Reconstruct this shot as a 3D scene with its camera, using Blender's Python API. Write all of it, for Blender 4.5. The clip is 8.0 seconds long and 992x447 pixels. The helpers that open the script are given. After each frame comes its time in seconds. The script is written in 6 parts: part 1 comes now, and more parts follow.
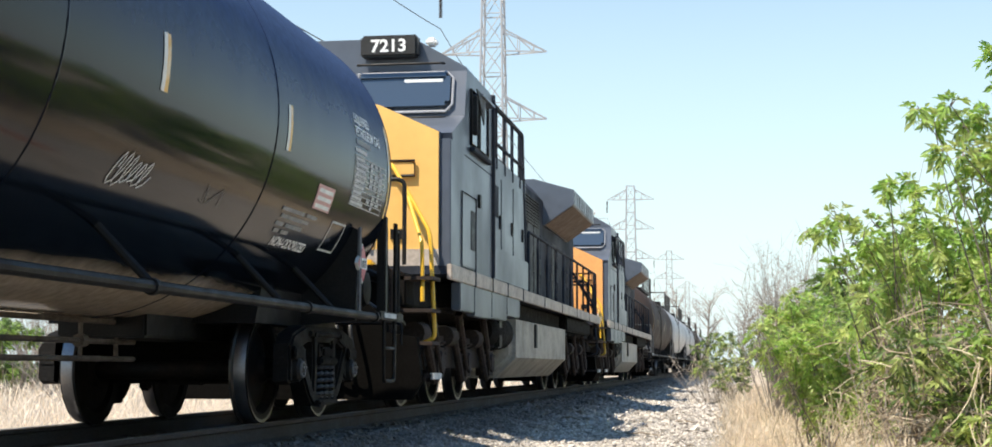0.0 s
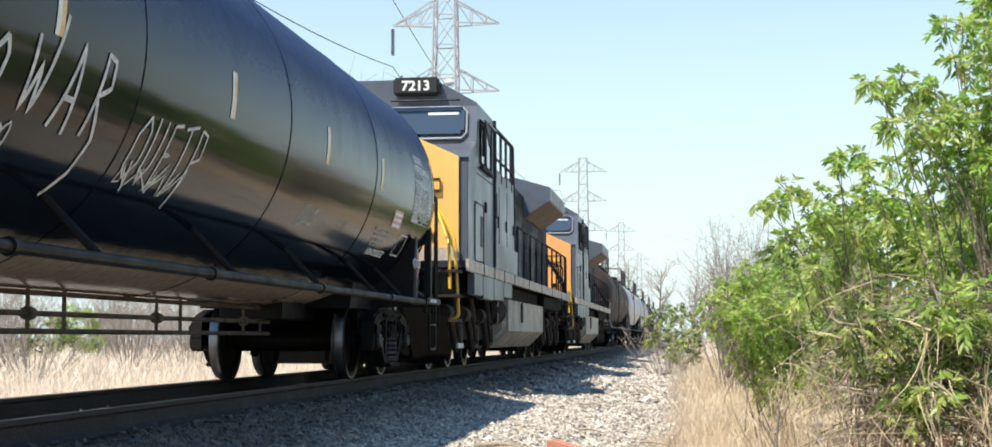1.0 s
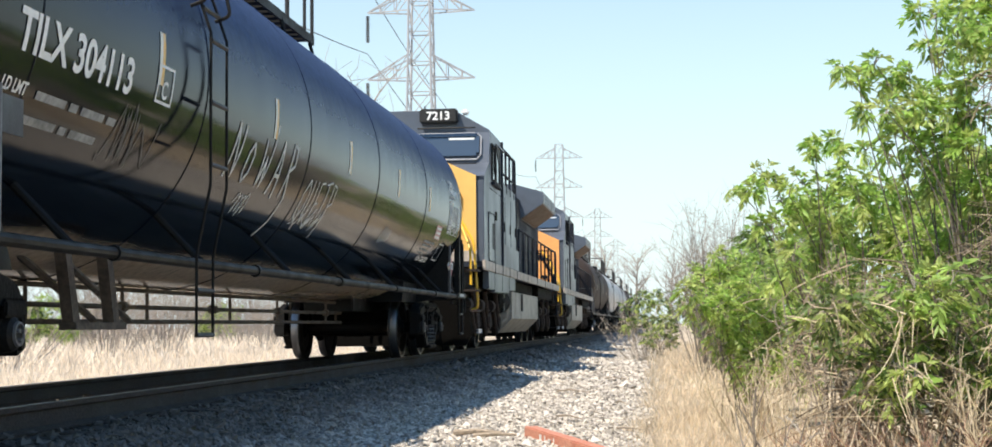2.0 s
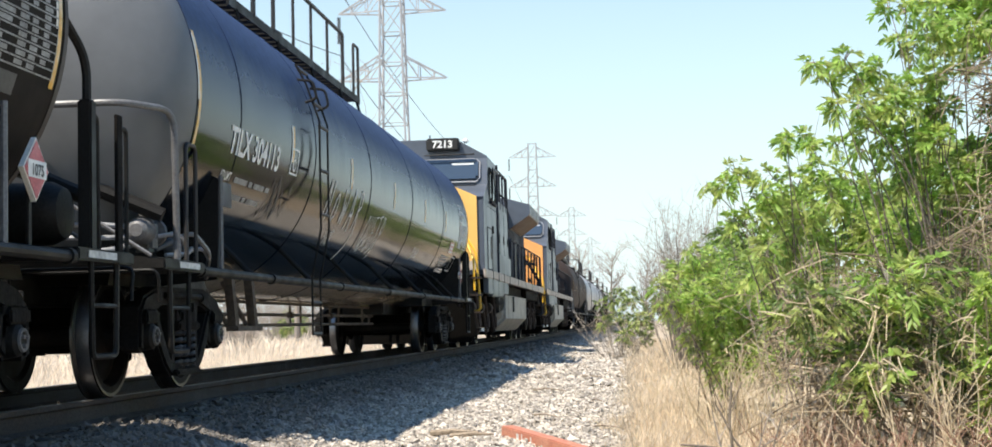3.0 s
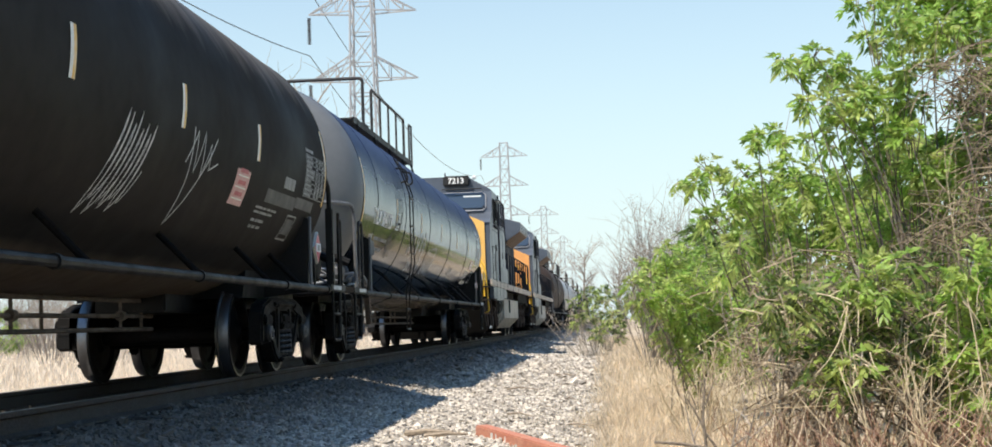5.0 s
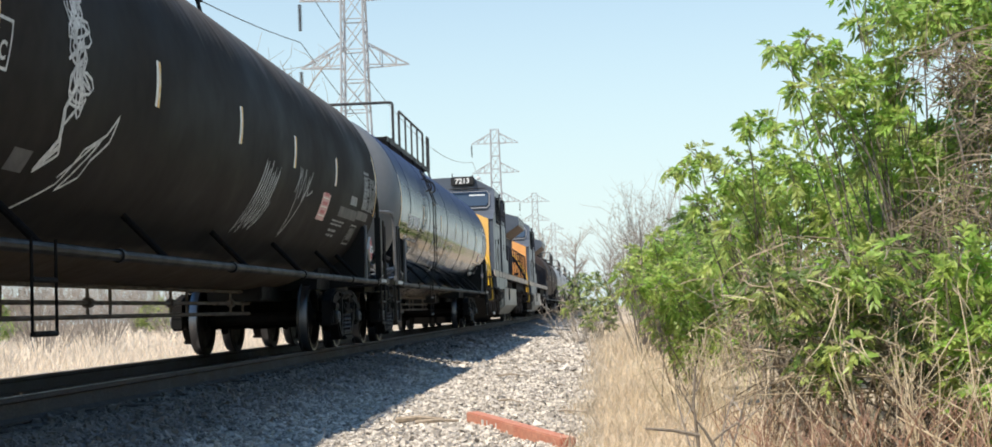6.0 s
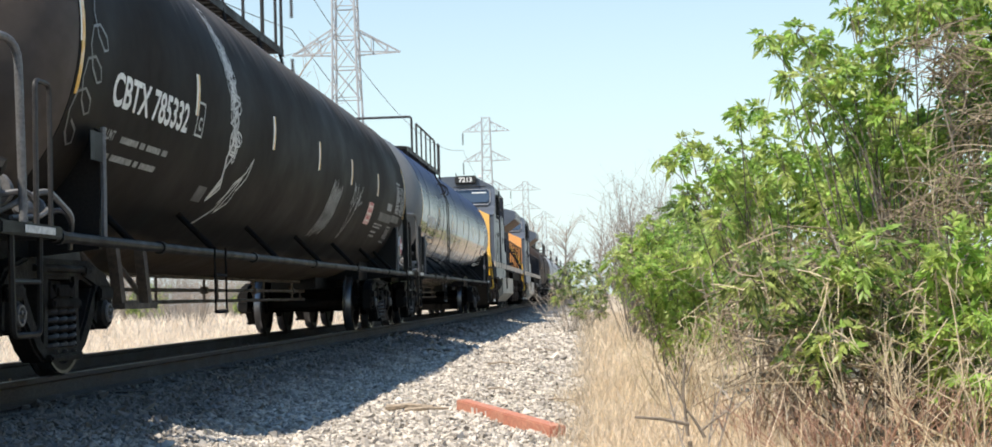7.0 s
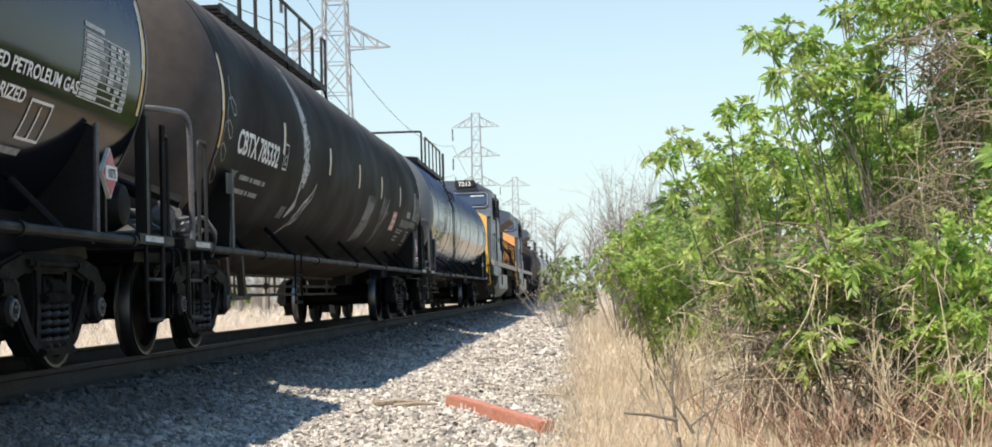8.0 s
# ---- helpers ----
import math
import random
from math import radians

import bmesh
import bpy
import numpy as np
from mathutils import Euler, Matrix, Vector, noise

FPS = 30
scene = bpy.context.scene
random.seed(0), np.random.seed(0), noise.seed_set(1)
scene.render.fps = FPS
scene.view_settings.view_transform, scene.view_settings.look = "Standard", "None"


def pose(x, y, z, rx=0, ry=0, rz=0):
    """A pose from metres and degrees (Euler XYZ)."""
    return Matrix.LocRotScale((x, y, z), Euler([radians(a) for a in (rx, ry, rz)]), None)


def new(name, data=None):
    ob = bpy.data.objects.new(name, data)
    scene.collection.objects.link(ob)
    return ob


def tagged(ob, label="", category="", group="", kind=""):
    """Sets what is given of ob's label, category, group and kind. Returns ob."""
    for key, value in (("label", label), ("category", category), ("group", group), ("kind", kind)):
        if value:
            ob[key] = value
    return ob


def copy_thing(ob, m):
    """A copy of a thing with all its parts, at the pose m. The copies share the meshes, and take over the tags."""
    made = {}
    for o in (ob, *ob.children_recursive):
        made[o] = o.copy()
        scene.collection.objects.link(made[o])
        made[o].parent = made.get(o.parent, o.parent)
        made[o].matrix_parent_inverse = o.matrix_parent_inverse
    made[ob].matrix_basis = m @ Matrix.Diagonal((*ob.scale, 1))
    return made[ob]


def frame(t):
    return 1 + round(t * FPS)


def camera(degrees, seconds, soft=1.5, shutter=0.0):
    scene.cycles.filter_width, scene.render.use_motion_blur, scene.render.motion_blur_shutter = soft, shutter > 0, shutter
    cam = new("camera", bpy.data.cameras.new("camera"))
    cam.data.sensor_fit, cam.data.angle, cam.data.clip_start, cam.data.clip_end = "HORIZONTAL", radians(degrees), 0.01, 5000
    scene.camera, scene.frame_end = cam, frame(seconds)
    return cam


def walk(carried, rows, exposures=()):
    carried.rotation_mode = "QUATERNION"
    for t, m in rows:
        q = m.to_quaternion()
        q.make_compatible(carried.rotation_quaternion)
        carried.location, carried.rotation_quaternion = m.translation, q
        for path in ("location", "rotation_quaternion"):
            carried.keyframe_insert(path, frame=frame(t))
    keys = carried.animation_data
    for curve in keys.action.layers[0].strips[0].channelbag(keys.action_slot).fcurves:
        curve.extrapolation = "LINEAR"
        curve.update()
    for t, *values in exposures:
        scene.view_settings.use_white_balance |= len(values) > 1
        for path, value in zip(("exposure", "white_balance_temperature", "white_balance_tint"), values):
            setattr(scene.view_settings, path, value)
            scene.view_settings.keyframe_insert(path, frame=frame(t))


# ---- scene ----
cam = camera(35.76, 8.0, soft=1.65)
# seconds, yaw, pitch, roll, way of the train in metres
SEEN = [
    (0.0, 8.909, 5.300, -0.050, 0.000), (0.5, 7.813, 4.710, -0.020, 2.647), (1.0, 7.151, 4.256, 0.083, 5.366),
    (1.5, 6.729, 3.894, 0.220, 7.998), (3.0, 5.386, 3.735, 1.340, 15.255), (3.5, 5.009, 3.833, 1.723, 17.523),
    (4.0, 4.668, 3.773, 1.731, 19.747), (4.5, 4.520, 3.782, 1.806, 22.066), (6.0, 4.053, 3.185, 1.927, 29.157),
    (6.5, 3.865, 2.947, 1.770, 31.477), (7.0, 3.693, 2.731, 1.694, 33.725), (7.5, 3.488, 2.601, 1.572, 35.878),
    (8.0, 3.294, 2.561, 1.550, 37.974)]
EYE_Z = 0.487
walk(cam, [(t, pose(0, 0, EYE_Z, 90 + p, r, y)) for t, y, p, r, s in SEEN], [(0.0, 0.57, 6950, 9), (1.5, 0.57, 6950, 9), (4.0, 0.6, 6950, 9), (4.5, 0.49, 6950, 9), (6.0, 0.37, 6950, 9), (7.0, 0.48, 6950, 9), (8.0, 0.4, 6950, 9)])
TRACK_X = -4.82

# ---- world, sun ----
SUN_WAY = Vector((0.39, 0.46, -1.0)).normalized()
world = bpy.data.worlds.new("world")
scene.world = world
world.use_nodes = True
wn = world.node_tree.nodes
sky = wn.new("ShaderNodeTexSky")
sky.sky_type, sky.sun_disc = "NISHITA", False
sky.sun_elevation = math.asin(-SUN_WAY.z)
sky.sun_rotation = math.atan2(-SUN_WAY.x, -SUN_WAY.y)
sky.air_density, sky.dust_density, sky.ozone_density = 1.25, 0.2, 2.4
wn["Background"].inputs["Strength"].default_value = 0.13
# pale spring haze that thins out upwards
wl = world.node_tree.links
way = wn.new("ShaderNodeTexCoord")
axes = wn.new("ShaderNodeSeparateXYZ")
haze = wn.new("ShaderNodeMapRange")
haze.inputs[1].default_value, haze.inputs[2].default_value = 0.0, 0.3
haze.inputs[3].default_value, haze.inputs[4].default_value = 0.88, 0.0
veil = wn.new("ShaderNodeMix")
veil.data_type = "RGBA"
veil.inputs[7].default_value = (3.95, 5.25, 6.15, 1)
wl.new(way.outputs["Generated"], axes.inputs[0])
wl.new(axes.outputs["Z"], haze.inputs[0])
wl.new(haze.outputs[0], veil.inputs[0])
deep = wn.new("ShaderNodeHueSaturation")
clear = wn.new("ShaderNodeMapRange")
clear.inputs[1].default_value, clear.inputs[2].default_value = 0.25, 0.6
clear.inputs[3].default_value, clear.inputs[4].default_value = 1.0, 1.3
wl.new(axes.outputs["Z"], clear.inputs[0])
wl.new(clear.outputs[0], deep.inputs["Saturation"])
wl.new(sky.outputs["Color"], deep.inputs["Color"])
wl.new(deep.outputs[0], veil.inputs[6])
wl.new(veil.outputs[2], wn["Background"].inputs["Color"])
sun = new("sun", bpy.data.lights.new("sun", "SUN"))
sun.data.energy, sun.data.angle, sun.data.color = 5.0, radians(0.55), (1.0, 0.95, 0.87)
sun.matrix_world = Matrix.Translation((-20, -40, 60)) @ SUN_WAY.to_track_quat("-Z", "Y").to_matrix().to_4x4()


# ---- materials ----
def mat(name, col, rough=0.6, metal=0.0, var=0.25, scale=3.0, fine=60.0, bump=0.0, tint=None, amount=0.5, spread=0.0, spec=0.5, top_sheen=None, sheen_from=0.42, sheen_rough=None, belly=None):
    """A painted or natural surface: colour with broad stains (towards tint) and fine grain, on both roughness and colour."""
    m = bpy.data.materials.new(name)
    m.use_nodes = True
    n, l = m.node_tree.nodes, m.node_tree.links
    b = n["Principled BSDF"]
    tc = n.new("ShaderNodeTexCoord")
    big = n.new("ShaderNodeTexNoise")
    big.inputs["Scale"].default_value, big.inputs["Detail"].default_value = scale, 6
    small = n.new("ShaderNodeTexNoise")
    small.inputs["Scale"].default_value, small.inputs["Detail"].default_value = fine, 3
    l.new(tc.outputs["Object"], big.inputs["Vector"])
    l.new(tc.outputs["Object"], small.inputs["Vector"])
    ramp = n.new("ShaderNodeMapRange")
    ramp.inputs[1].default_value, ramp.inputs[2].default_value = 0.42, 0.72
    ramp.inputs[4].default_value = amount
    l.new(big.outputs["Fac"], ramp.inputs[0])
    mix = n.new("ShaderNodeMix")
    mix.data_type = "RGBA"
    t = tint if tint else tuple(c * (1 - var) for c in col)
    mix.inputs[6].default_value, mix.inputs[7].default_value = (*col, 1), (*t, 1)
    l.new(ramp.outputs[0], mix.inputs[0])
    hsv = n.new("ShaderNodeHueSaturation")
    val = n.new("ShaderNodeMapRange")
    val.inputs[1].default_value, val.inputs[2].default_value = 0.3, 0.7
    val.inputs[3].default_value, val.inputs[4].default_value = 1 - var, 1 + var
    l.new(small.outputs["Fac"], val.inputs[0])
    tone = mix.outputs[2]
    # Upward faces take a sheen colour, painted in for sky and sun.
    if top_sheen:
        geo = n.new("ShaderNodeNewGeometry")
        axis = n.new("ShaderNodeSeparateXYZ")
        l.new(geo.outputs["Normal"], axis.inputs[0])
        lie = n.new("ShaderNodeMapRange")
        lie.inputs[1].default_value, lie.inputs[2].default_value = sheen_from, min(1.1, sheen_from + 0.5)
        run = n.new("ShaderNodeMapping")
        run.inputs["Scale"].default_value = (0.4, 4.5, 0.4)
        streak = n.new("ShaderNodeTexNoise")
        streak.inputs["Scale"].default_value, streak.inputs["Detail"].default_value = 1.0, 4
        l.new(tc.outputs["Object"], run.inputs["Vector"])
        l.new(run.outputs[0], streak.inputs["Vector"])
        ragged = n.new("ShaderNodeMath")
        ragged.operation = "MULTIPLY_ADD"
        ragged.inputs[1].default_value = 0.22 if sheen_rough else 0.6
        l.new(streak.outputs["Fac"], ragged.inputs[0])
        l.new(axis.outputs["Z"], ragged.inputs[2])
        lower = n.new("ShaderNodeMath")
        lower.inputs[1].default_value = -0.11 if sheen_rough else -0.3
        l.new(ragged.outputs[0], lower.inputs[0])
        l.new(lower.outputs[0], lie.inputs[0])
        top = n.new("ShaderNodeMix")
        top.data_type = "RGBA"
        top.inputs[7].default_value = (*top_sheen, 1)
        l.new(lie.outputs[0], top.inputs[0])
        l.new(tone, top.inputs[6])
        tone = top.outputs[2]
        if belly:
            # underside tan stands in for light off the sunlit ground, ragged at its edge
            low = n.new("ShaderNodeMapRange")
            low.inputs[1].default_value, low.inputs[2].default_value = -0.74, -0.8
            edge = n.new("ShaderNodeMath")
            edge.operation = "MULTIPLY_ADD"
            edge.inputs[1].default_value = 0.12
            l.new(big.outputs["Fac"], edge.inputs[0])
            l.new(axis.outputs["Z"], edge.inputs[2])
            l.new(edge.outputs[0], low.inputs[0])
            bounce = n.new("ShaderNodeMix")
            bounce.data_type = "RGBA"
            bounce.inputs[7].default_value = (*belly, 1)
            l.new(low.outputs[0], bounce.inputs[0])
            l.new(tone, bounce.inputs[6])
            tone = bounce.outputs[2]
    l.new(tone, hsv.inputs["Color"])
    if spread:
        geo = n.new("ShaderNodeNewGeometry")
        isl = n.new("ShaderNodeMapRange")
        isl.inputs[3].default_value, isl.inputs[4].default_value = 1 - spread, 1 + spread
        l.new(geo.outputs["Random Per Island"], isl.inputs[0])
        mul = n.new("ShaderNodeMath")
        mul.operation = "MULTIPLY"
        l.new(val.outputs[0], mul.inputs[0])
        l.new(isl.outputs[0], mul.inputs[1])
        l.new(mul.outputs[0], hsv.inputs["Value"])
    else:
        l.new(val.outputs[0], hsv.inputs["Value"])
    l.new(hsv.outputs["Color"], b.inputs["Base Color"])
    rr = n.new("ShaderNodeMapRange")
    rr.inputs[1].default_value, rr.inputs[2].default_value = 0.3, 0.7
    rr.inputs[3].default_value, rr.inputs[4].default_value = rough * 0.8, min(1, rough * 1.25)
    l.new(big.outputs["Fac"], rr.inputs[0])
    if sheen_rough:
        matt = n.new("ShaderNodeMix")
        matt.inputs[3].default_value = sheen_rough
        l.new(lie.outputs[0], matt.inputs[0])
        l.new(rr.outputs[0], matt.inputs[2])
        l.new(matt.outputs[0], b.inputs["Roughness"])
        # matt layer hides part of the gloss, letting the painted sky colour show
        matt_layer, cover, over = n.new("ShaderNodeBsdfDiffuse"), n.new("ShaderNodeMath"), n.new("ShaderNodeMixShader")
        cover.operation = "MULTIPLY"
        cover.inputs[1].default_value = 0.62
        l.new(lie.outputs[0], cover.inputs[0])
        l.new(hsv.outputs["Color"], matt_layer.inputs["Color"])
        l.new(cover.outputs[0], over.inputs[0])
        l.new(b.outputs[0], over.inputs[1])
        l.new(matt_layer.outputs[0], over.inputs[2])
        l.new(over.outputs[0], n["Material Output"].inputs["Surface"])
    else:
        l.new(rr.outputs[0], b.inputs["Roughness"])
    b.inputs["Metallic"].default_value = metal
    b.inputs["Specular IOR Level"].default_value = spec
    if bump:
        bp = n.new("ShaderNodeBump")
        bp.inputs["Strength"].default_value, bp.inputs["Distance"].default_value = bump, 0.02
        l.new(small.outputs["Fac"], bp.inputs["Height"])
        l.new(bp.outputs["Normal"], b.inputs["Normal"])
    return m


def leaf_mat(name, col, tint, trans=0.35):
    m = mat(name, col, 0.45, var=0.12, scale=1.2, fine=8, tint=tint, amount=0.8, spread=0.35)
    n, l = m.node_tree.nodes, m.node_tree.links
    b = n["Principled BSDF"]
    tr = n.new("ShaderNodeBsdfTranslucent")
    ms = n.new("ShaderNodeMixShader")
    ms.inputs[0].default_value = trans
    l.new(b.inputs["Base Color"].links[0].from_socket, tr.inputs["Color"])
    l.new(b.outputs[0], ms.inputs[1])
    l.new(tr.outputs[0], ms.inputs[2])
    l.new(ms.outputs[0], n["Material Output"].inputs["Surface"])
    return m


# Blue of the upper faces stands in for reflected sky.
M_GLOSS = mat("glossy black tank paint", (0.004, 0.0062, 0.011), 0.1, var=0.2, scale=0.7, fine=14, tint=(0.006, 0.0075, 0.011), amount=0.5, spec=0.15, top_sheen=(0.043, 0.067, 0.14), sheen_from=-0.08, sheen_rough=0.4, belly=(0.5, 0.4, 0.3))
# Pale top: streaked dust with the sun's sheen put into its colour.
M_DULL = mat("weathered black tank paint", (0.0205, 0.018, 0.0168), 0.62, var=0.15, scale=0.8, fine=6, tint=(0.034, 0.029, 0.025), amount=0.7, spec=0.04, top_sheen=(0.2, 0.175, 0.16), belly=(0.1, 0.078, 0.06))
M_HEAD = mat("dusty tank head", (0.15, 0.155, 0.16), 0.42, var=0.06, scale=0.9, fine=7, tint=(0.11, 0.112, 0.115), amount=0.6, spec=0.35)
# Near-black puts the shade of the coupling gap into the pilot's colour.
M_PILOT = mat("shade-black plate", (0.006, 0.0055, 0.005), 0.9, var=0.3, scale=4, fine=30, spec=0.03)
M_HEADB = mat("brown dusty tank head", (0.085, 0.07, 0.062), 0.6, var=0.12, scale=1.2, fine=9, tint=(0.06, 0.05, 0.044), amount=0.6, spec=0.15)
M_RUSTTANK = mat("brown grey tank paint", (0.05, 0.036, 0.03), 0.7, scale=0.9, tint=(0.08, 0.055, 0.042), spec=0.2)
M_PALETANK = mat("pale grey tank paint", (0.42, 0.43, 0.44), 0.4, scale=0.9, tint=(0.3, 0.29, 0.28))
M_VALVE = mat("pale grey valve casting", (0.38, 0.38, 0.4), 0.4, var=0.2, scale=9, fine=40, tint=(0.2, 0.2, 0.21))
M_LOCOBOGIE = mat("rust brown running gear", (0.035, 0.026, 0.022), 0.85, var=0.3, scale=5, fine=30, tint=(0.065, 0.045, 0.036), amount=0.7, bump=0.3, spec=0.2)
M_WORNSTEEL = mat("worn dark steel tube", (0.03, 0.029, 0.03), 0.5, var=0.25, scale=5, fine=50, tint=(0.05, 0.045, 0.042), amount=0.6, spec=0.3)
M_STEEL = mat("dark painted steel", (0.012, 0.0115, 0.011), 0.55, var=0.3, scale=4, fine=50, tint=(0.02, 0.0165, 0.0135), amount=0.6, bump=0.1, spec=0.2)
M_GREYSTEEL = mat("worn grey steel", (0.15, 0.15, 0.155), 0.45, var=0.25, scale=5, fine=50, tint=(0.07, 0.06, 0.055))
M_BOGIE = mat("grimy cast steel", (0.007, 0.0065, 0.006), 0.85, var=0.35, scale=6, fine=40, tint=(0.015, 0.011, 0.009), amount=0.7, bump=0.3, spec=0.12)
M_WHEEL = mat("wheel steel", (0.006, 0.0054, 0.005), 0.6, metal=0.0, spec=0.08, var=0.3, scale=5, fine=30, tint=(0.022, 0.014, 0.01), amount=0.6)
M_TREAD = mat("polished wheel tread", (0.22, 0.22, 0.23), 0.4, metal=1.0, var=0.1, scale=10)
M_RAIL = mat("rusty rail side", (0.062, 0.053, 0.047), 0.85, var=0.3, scale=3, fine=60, tint=(0.09, 0.064, 0.05), bump=0.3, spec=0.2)
M_RAILTOP = mat("polished rail head", (0.16, 0.155, 0.15), 0.5, metal=1.0, var=0.1, scale=4)
M_TIE = mat("tarred timber", (0.06, 0.048, 0.04), 0.85, var=0.35, scale=4, fine=30, bump=0.5)
M_WHITE = mat("white lettering", (0.82, 0.82, 0.8), 0.6, var=0.1, scale=6, fine=20, tint=(0.6, 0.6, 0.58), amount=0.5)
M_CHALK = mat("white spray paint", (0.6, 0.6, 0.58), 0.8, var=0.25, scale=7, fine=25, tint=(0.38, 0.38, 0.37), amount=0.7)
M_GREYPAINT = mat("grey overpainting", (0.07, 0.07, 0.072), 0.6, var=0.15, scale=5)
M_STRIPE = mat("yellow reflective tape", (0.75, 0.4, 0.04), 0.45, var=0.1, scale=9, fine=30, tint=(0.8, 0.72, 0.55), amount=0.9)
M_STRIPEW = mat("white reflective tape", (0.75, 0.72, 0.66), 0.4, var=0.1, scale=9)
M_STENCIL = mat("faded white stencil paint", (0.3, 0.3, 0.29), 0.8, var=0.25, scale=7, fine=25, tint=(0.16, 0.16, 0.155), amount=0.7)
M_PINK = mat("faded red placard print", (0.62, 0.36, 0.33), 0.6, var=0.2, scale=9, tint=(0.6, 0.35, 0.32))
M_RED = mat("faded red placard", (0.52, 0.12, 0.13), 0.5, var=0.2, scale=9)
M_NOSE = mat("orange yellow locomotive paint", (0.86, 0.5, 0.14), 0.5, var=0.03, scale=1.2, fine=8, tint=(0.78, 0.42, 0.11), amount=0.6)
M_NOSEB = mat("sun-faded orange locomotive paint", (0.84, 0.38, 0.12), 0.55, var=0.06, scale=1.4, fine=8, tint=(0.72, 0.34, 0.12), amount=0.7)
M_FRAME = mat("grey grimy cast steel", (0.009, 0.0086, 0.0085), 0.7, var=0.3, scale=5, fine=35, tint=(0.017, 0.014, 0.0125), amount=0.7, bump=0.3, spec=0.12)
M_RIM = mat("worn wheel rim steel", (0.014, 0.0135, 0.014), 0.35, metal=0.0, var=0.2, scale=8, fine=40, tint=(0.02, 0.017, 0.015), amount=0.7)
M_GREY = mat("grey locomotive paint", (0.085, 0.101, 0.131), 0.38, var=0.06, scale=1.1, fine=6, tint=(0.067, 0.076, 0.09), amount=0.8)
M_NAVY = mat("dark blue locomotive paint", (0.022, 0.027, 0.039), 0.75, var=0.2, scale=1.5, fine=12, tint=(0.034, 0.032, 0.032), amount=0.7, spec=0.2)
M_CREAM = mat("grimy cream stripe", (0.5, 0.42, 0.35), 0.6, var=0.2, scale=3, fine=15, tint=(0.34, 0.28, 0.23), amount=0.8)
M_FUEL = mat("dusty fuel tank paint", (0.4, 0.36, 0.3), 0.6, var=0.15, scale=2, fine=15, tint=(0.17, 0.145, 0.12), amount=0.7)
M_RUST = mat("rust brown sheet", (0.14, 0.095, 0.07), 0.8, var=0.3, scale=5, fine=30)
M_YELLOW = mat("yellow handrail paint", (0.75, 0.42, 0.03), 0.4, var=0.15, scale=8)
M_BLACK = mat("black rubber", (0.012, 0.012, 0.012), 0.6, var=0.2, scale=8)
M_GALV = mat("weathered galvanised steel", (0.36, 0.37, 0.39), 0.6, metal=0.0, var=0.15, scale=2)
M_WIRE = mat("dark cable", (0.05, 0.05, 0.055), 0.6, var=0.1, scale=2)
M_RIG = mat("rust brown rods", (0.1, 0.075, 0.055), 0.8, var=0.3, scale=5, fine=30, tint=(0.06, 0.045, 0.035), amount=0.7)
M_BALLAST = mat("ballast bed", (0.38, 0.345, 0.3), 0.95, var=0.4, scale=2.5, fine=34, tint=(0.24, 0.22, 0.2), amount=0.7, bump=1.0)
M_STONE = mat("crushed stone", (0.47, 0.42, 0.365), 0.9, var=0.15, scale=9, fine=60, tint=(0.33, 0.29, 0.25), amount=0.8, spread=0.55)


def rail_shade(m, near, far, depth):
    """Paints the train's shade into the stones' colour along the rails, thinning out unevenly."""
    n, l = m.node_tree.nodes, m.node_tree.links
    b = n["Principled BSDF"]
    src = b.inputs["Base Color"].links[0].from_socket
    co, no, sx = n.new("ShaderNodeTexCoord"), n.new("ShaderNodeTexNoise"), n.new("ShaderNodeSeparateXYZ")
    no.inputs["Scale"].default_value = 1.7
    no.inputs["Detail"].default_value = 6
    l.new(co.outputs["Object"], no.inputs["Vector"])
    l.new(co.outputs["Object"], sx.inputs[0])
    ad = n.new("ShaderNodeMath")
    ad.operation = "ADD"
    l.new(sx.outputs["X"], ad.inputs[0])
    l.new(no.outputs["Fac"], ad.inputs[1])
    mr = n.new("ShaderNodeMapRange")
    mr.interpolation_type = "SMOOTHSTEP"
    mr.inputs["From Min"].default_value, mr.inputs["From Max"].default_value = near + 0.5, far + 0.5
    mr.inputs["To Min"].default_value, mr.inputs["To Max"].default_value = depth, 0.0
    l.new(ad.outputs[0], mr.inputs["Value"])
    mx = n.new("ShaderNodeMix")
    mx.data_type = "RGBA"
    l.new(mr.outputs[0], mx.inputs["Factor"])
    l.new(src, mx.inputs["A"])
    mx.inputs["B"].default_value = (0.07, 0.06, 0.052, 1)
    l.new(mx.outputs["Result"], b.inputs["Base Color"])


# Darker stones by the rail: train shade put into their colour.
rail_shade(M_STONE, -3.3, -2.3, 0.82)
rail_shade(M_BALLAST, -3.3, -2.3, 0.85)

M_SOIL = mat("dry soil and thatch", (0.46, 0.37, 0.27), 0.95, var=0.35, scale=0.5, fine=22, tint=(0.28, 0.22, 0.15), amount=0.8, bump=0.8)
M_STRAW = leaf_mat("dry straw grass", (0.72, 0.6, 0.45), (0.55, 0.43, 0.3), 0.35)
# Field grass set brighter than the straw, strong sunlight put into its colour.
M_SUNGRASS = leaf_mat("sunlit field grass", (0.88, 0.77, 0.63), (0.76, 0.63, 0.49), 0.4)
M_STALK = mat("dry weed stalk", (0.52, 0.43, 0.3), 0.8, var=0.2, scale=3, fine=30, tint=(0.34, 0.26, 0.17), spread=0.3)
M_REDSTALK = mat("reddish bramble cane", (0.29, 0.17, 0.12), 0.7, var=0.2, scale=3, fine=30, spread=0.3)
